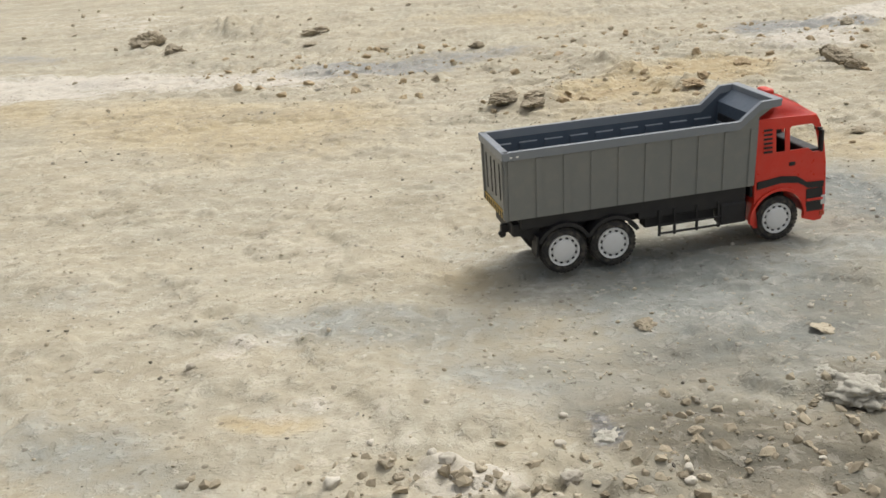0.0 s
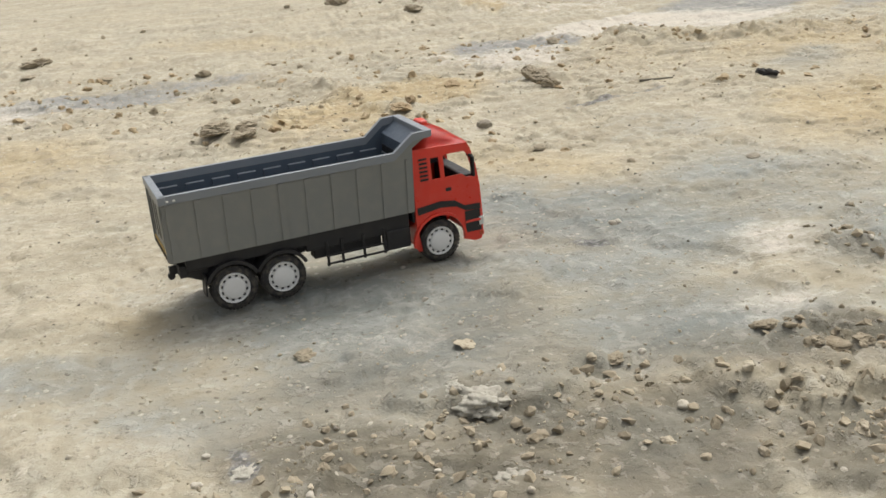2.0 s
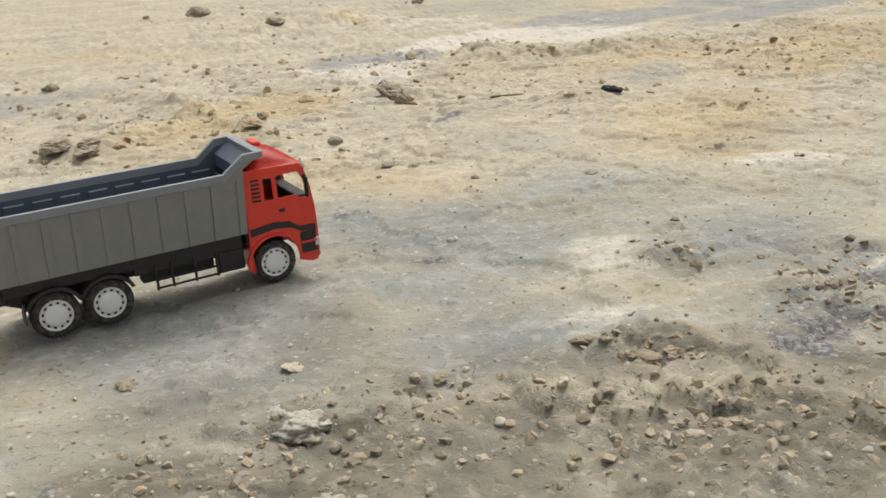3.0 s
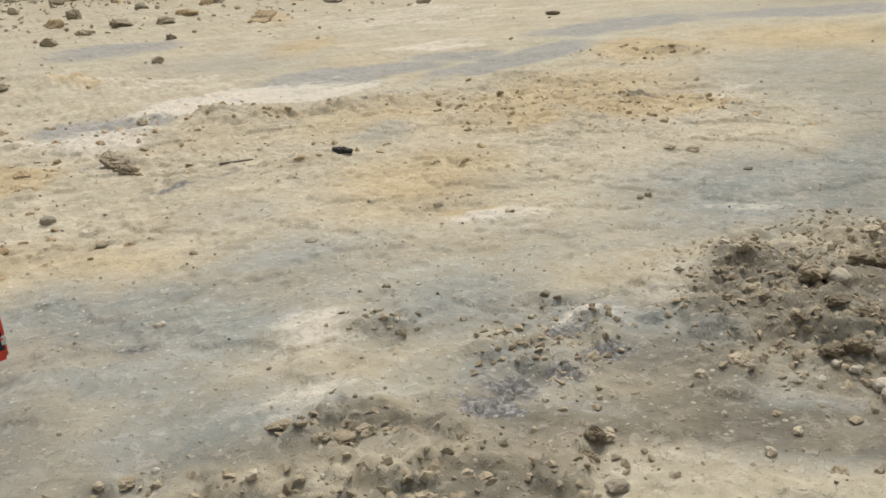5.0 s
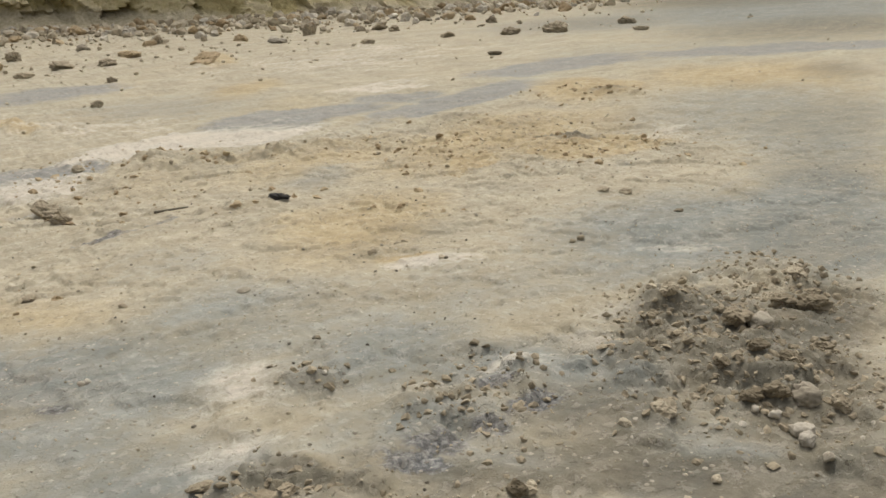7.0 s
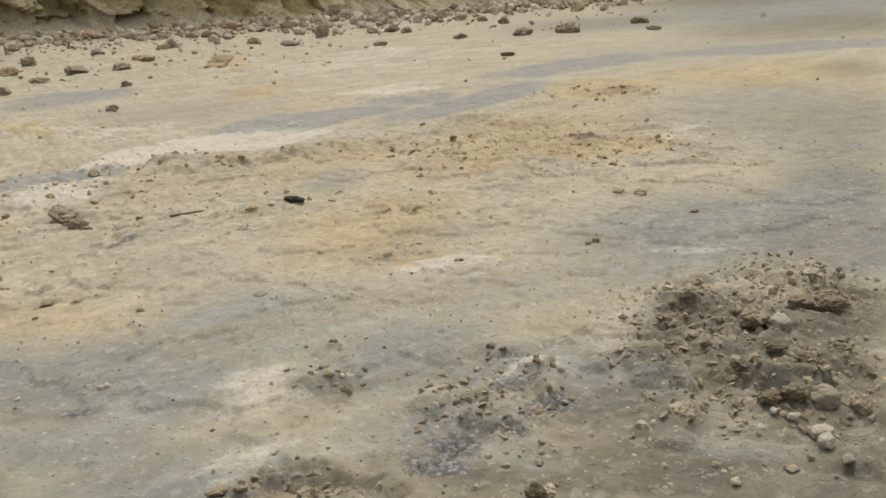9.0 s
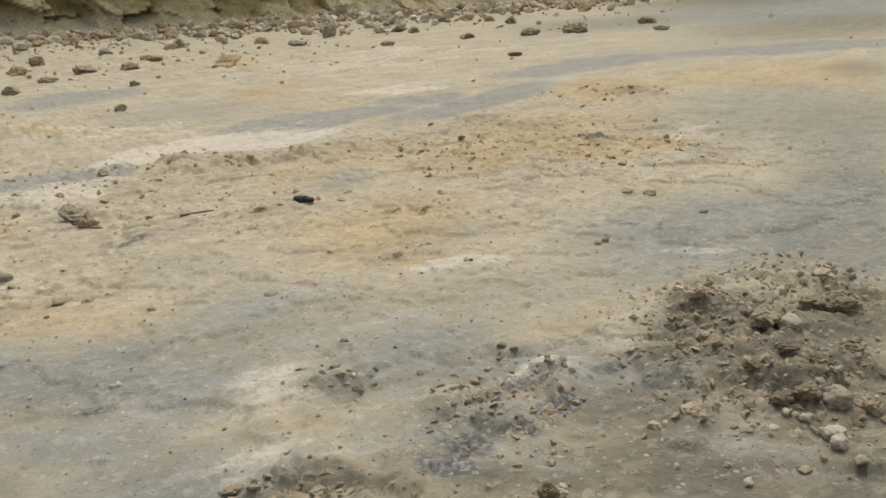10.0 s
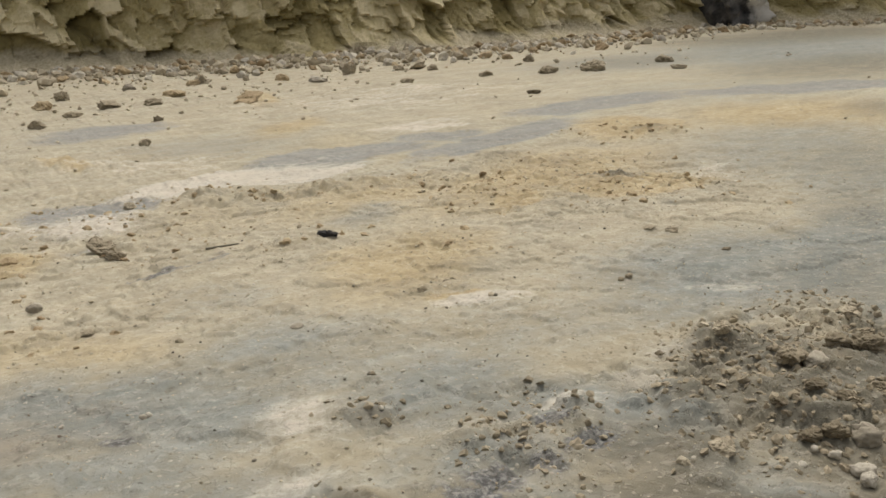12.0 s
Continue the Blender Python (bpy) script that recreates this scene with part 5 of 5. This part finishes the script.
def boulder_stone():
    n = Nodes("boulder_stone")
    co = n.add("ShaderNodeTexCoord").outputs["Object"]
    split = n.add("ShaderNodeSeparateXYZ")
    n.link(co, split.inputs["Vector"])
    rough = n.noise(4, 6, 0.65, co)
    face = n.range(n.math("ADD", n.math("SUBTRACT", n.math("MULTIPLY", split.outputs["X"], 0.9), n.math("MULTIPLY", split.outputs["Y"], 0.35)), n.math("MULTIPLY", rough, 0.5)), 0.30, 0.40)
    dark = n.ramp(rough, (0.35, (0.02, 0.02, 0.022)), (0.72, (0.22, 0.21, 0.2)))
    n.link(n.mix(face, dark, (0.50, 0.48, 0.44)), n.bsdf.inputs["Base Color"])
    n.bsdf.inputs["Roughness"].default_value = 0.85
    n.bump(n.noise(9, 6, 0.7, co), 0.8, 0.05)
    return n.mat


BOULDER = boulder_stone()
boulder(12.72, 10.0, 1.2)



# ---- loose grit, gravel and far rubble: too many to count ----
def scatter(name, label, material, count, seed, place, size, rough=1.0, proud=0.16):
    """Many small lumps in one mesh; place(rng) gives x and y, size(rng, x, y) the width."""
    rng = random.Random(seed)
    shapes = []
    for k in range(12):
        bm = lump(seed + k, 2 if count < 1500 else 1, rough)
        bm.verts.index_update()
        shapes.append((np.array([v.co[:] for v in bm.verts]), np.array([[v.index for v in f.verts] for f in bm.faces])))
        bm.free()
    spots = [place(rng) for _ in range(count)]
    heights = ground_height(np.array([s[0] for s in spots]), np.array([s[1] for s in spots]))
    cos, faces, base = [], [], 0
    for (x, y), z in zip(spots, heights):
        co, fa = shapes[rng.randrange(12)]
        w = size(rng, x, y)
        m = np.array((pose(0, 0, 0, rng.uniform(-30, 30), rng.uniform(-30, 30), rng.uniform(0, 360)) @ Matrix.Diagonal((w, w * rng.uniform(0.6, 1), w * rng.uniform(0.4, 0.8), 1))).to_3x3())
        cos.append(co @ m.T + (x, y, z + w * proud))
        faces.append(fa + base)
        base += len(co)
    me = bpy.data.meshes.new(name)
    me.from_pydata(np.concatenate(cos).tolist(), [], np.concatenate(faces).tolist())
    me.materials.append(material)
    tagged(new(name, me), label, name.replace("_", " "), kind="stuff")


def near_spot(rng):
    return rng.uniform(-1.0, 3.2), 0.35 + 2.6 * rng.random() ** 1.3


dice = np.random.RandomState(8)


def broken_spots(y0, y1):
    """Places drawn where the surface is broken, between two depths of the site."""
    spots = np.stack([dice.uniform(-0.8, 3.8, 60000), dice.uniform(y0, y1, 60000)], 1)
    spots = spots[blobs(spots[:, 0], spots[:, 1], BROKEN) > dice.uniform(0.1, 1.0, 60000)]

    def pick(rng):
        x, y = spots[rng.randrange(len(spots))]
        return float(x), float(y)

    return pick


far = np.stack([dice.uniform(-3.0, 9.0, 90000), 1.9 + 7.5 * dice.uniform(0, 1, 90000) ** 1.5], 1)
far = far[0.06 + blobs(far[:, 0], far[:, 1], BROKEN) + 0.35 * fractal(far[:, 0] * 1.2, far[:, 1] * 1.2, 83, 3) > dice.uniform(0.05, 1.0, 90000)]


def plain_spot(rng):
    x, y = far[rng.randrange(len(far))]
    return float(x), float(y)


def bank_foot(rng):
    x = 0.5 + 15 * rng.random() ** 1.2
    wide = 0.85 if x < 6.5 else 0.6 if x < 9.5 else 0.4
    return x, float(bank_foot_line(x)) + 0.15 - abs(rng.gauss(0, 1.0)) * wide * 1.6


scatter("grit", "loose beige grit strewn over dry clay", CLOD, 9000, 301, near_spot, lambda r, x, y: 0.0018 + 0.0065 * r.random() ** 4)
# dark lumps: partly grit, partly the shade of pits and pebble undersides as colour
scatter("dark_grit", "sparse dark grit on the clay, also dark specks for shaded pits and pebble undersides", DARK_STONE, 1000, 351, near_spot, lambda r, x, y: 0.0016 + 0.0065 * r.random() ** 2.5)
scatter("pale_gravel", "small pale gravel on dry clay", PALE_STONE, 900, 401, near_spot, lambda r, x, y: 0.0025 + 0.009 * r.random() ** 4)
scatter("crumbs", "crumbled brown earth in heaps", EARTHS["brown"], 5500, 501, broken_spots(0.3, 1.35), lambda r, x, y: 0.003 + 0.020 * r.random() ** 5, 1.6, 0.03)
scatter("field_rubble", "small clods strewn over the far clay", CLOD, 3200, 601, plain_spot, lambda r, x, y: (0.003 + 0.017 * r.random() ** 7) * (0.5 + 0.32 * y))
scatter("bank_rubble", "fallen rubble along the foot of the bank", CLOD, 2400, 701, bank_foot, lambda r, x, y: 0.03 + 0.16 * r.random() ** 3)
scatter("pale_rubble", "pale broken stones along the foot of the bank", PALE_STONE, 700, 751, bank_foot, lambda r, x, y: 0.03 + 0.15 * r.random() ** 3)
scatter("ochre_rubble", "ochre broken stones along the foot of the bank", OCHRE_CLOD, 500, 781, bank_foot, lambda r, x, y: 0.03 + 0.17 * r.random() ** 3)
scatter("ochre_crumbs", "crumbled ochre earth along the low crust ridge", OCHRE_CLOD, 1400, 551, broken_spots(1.35, 3.3), lambda r, x, y: 0.005 + 0.032 * r.random() ** 5, 1.6, 0.02)
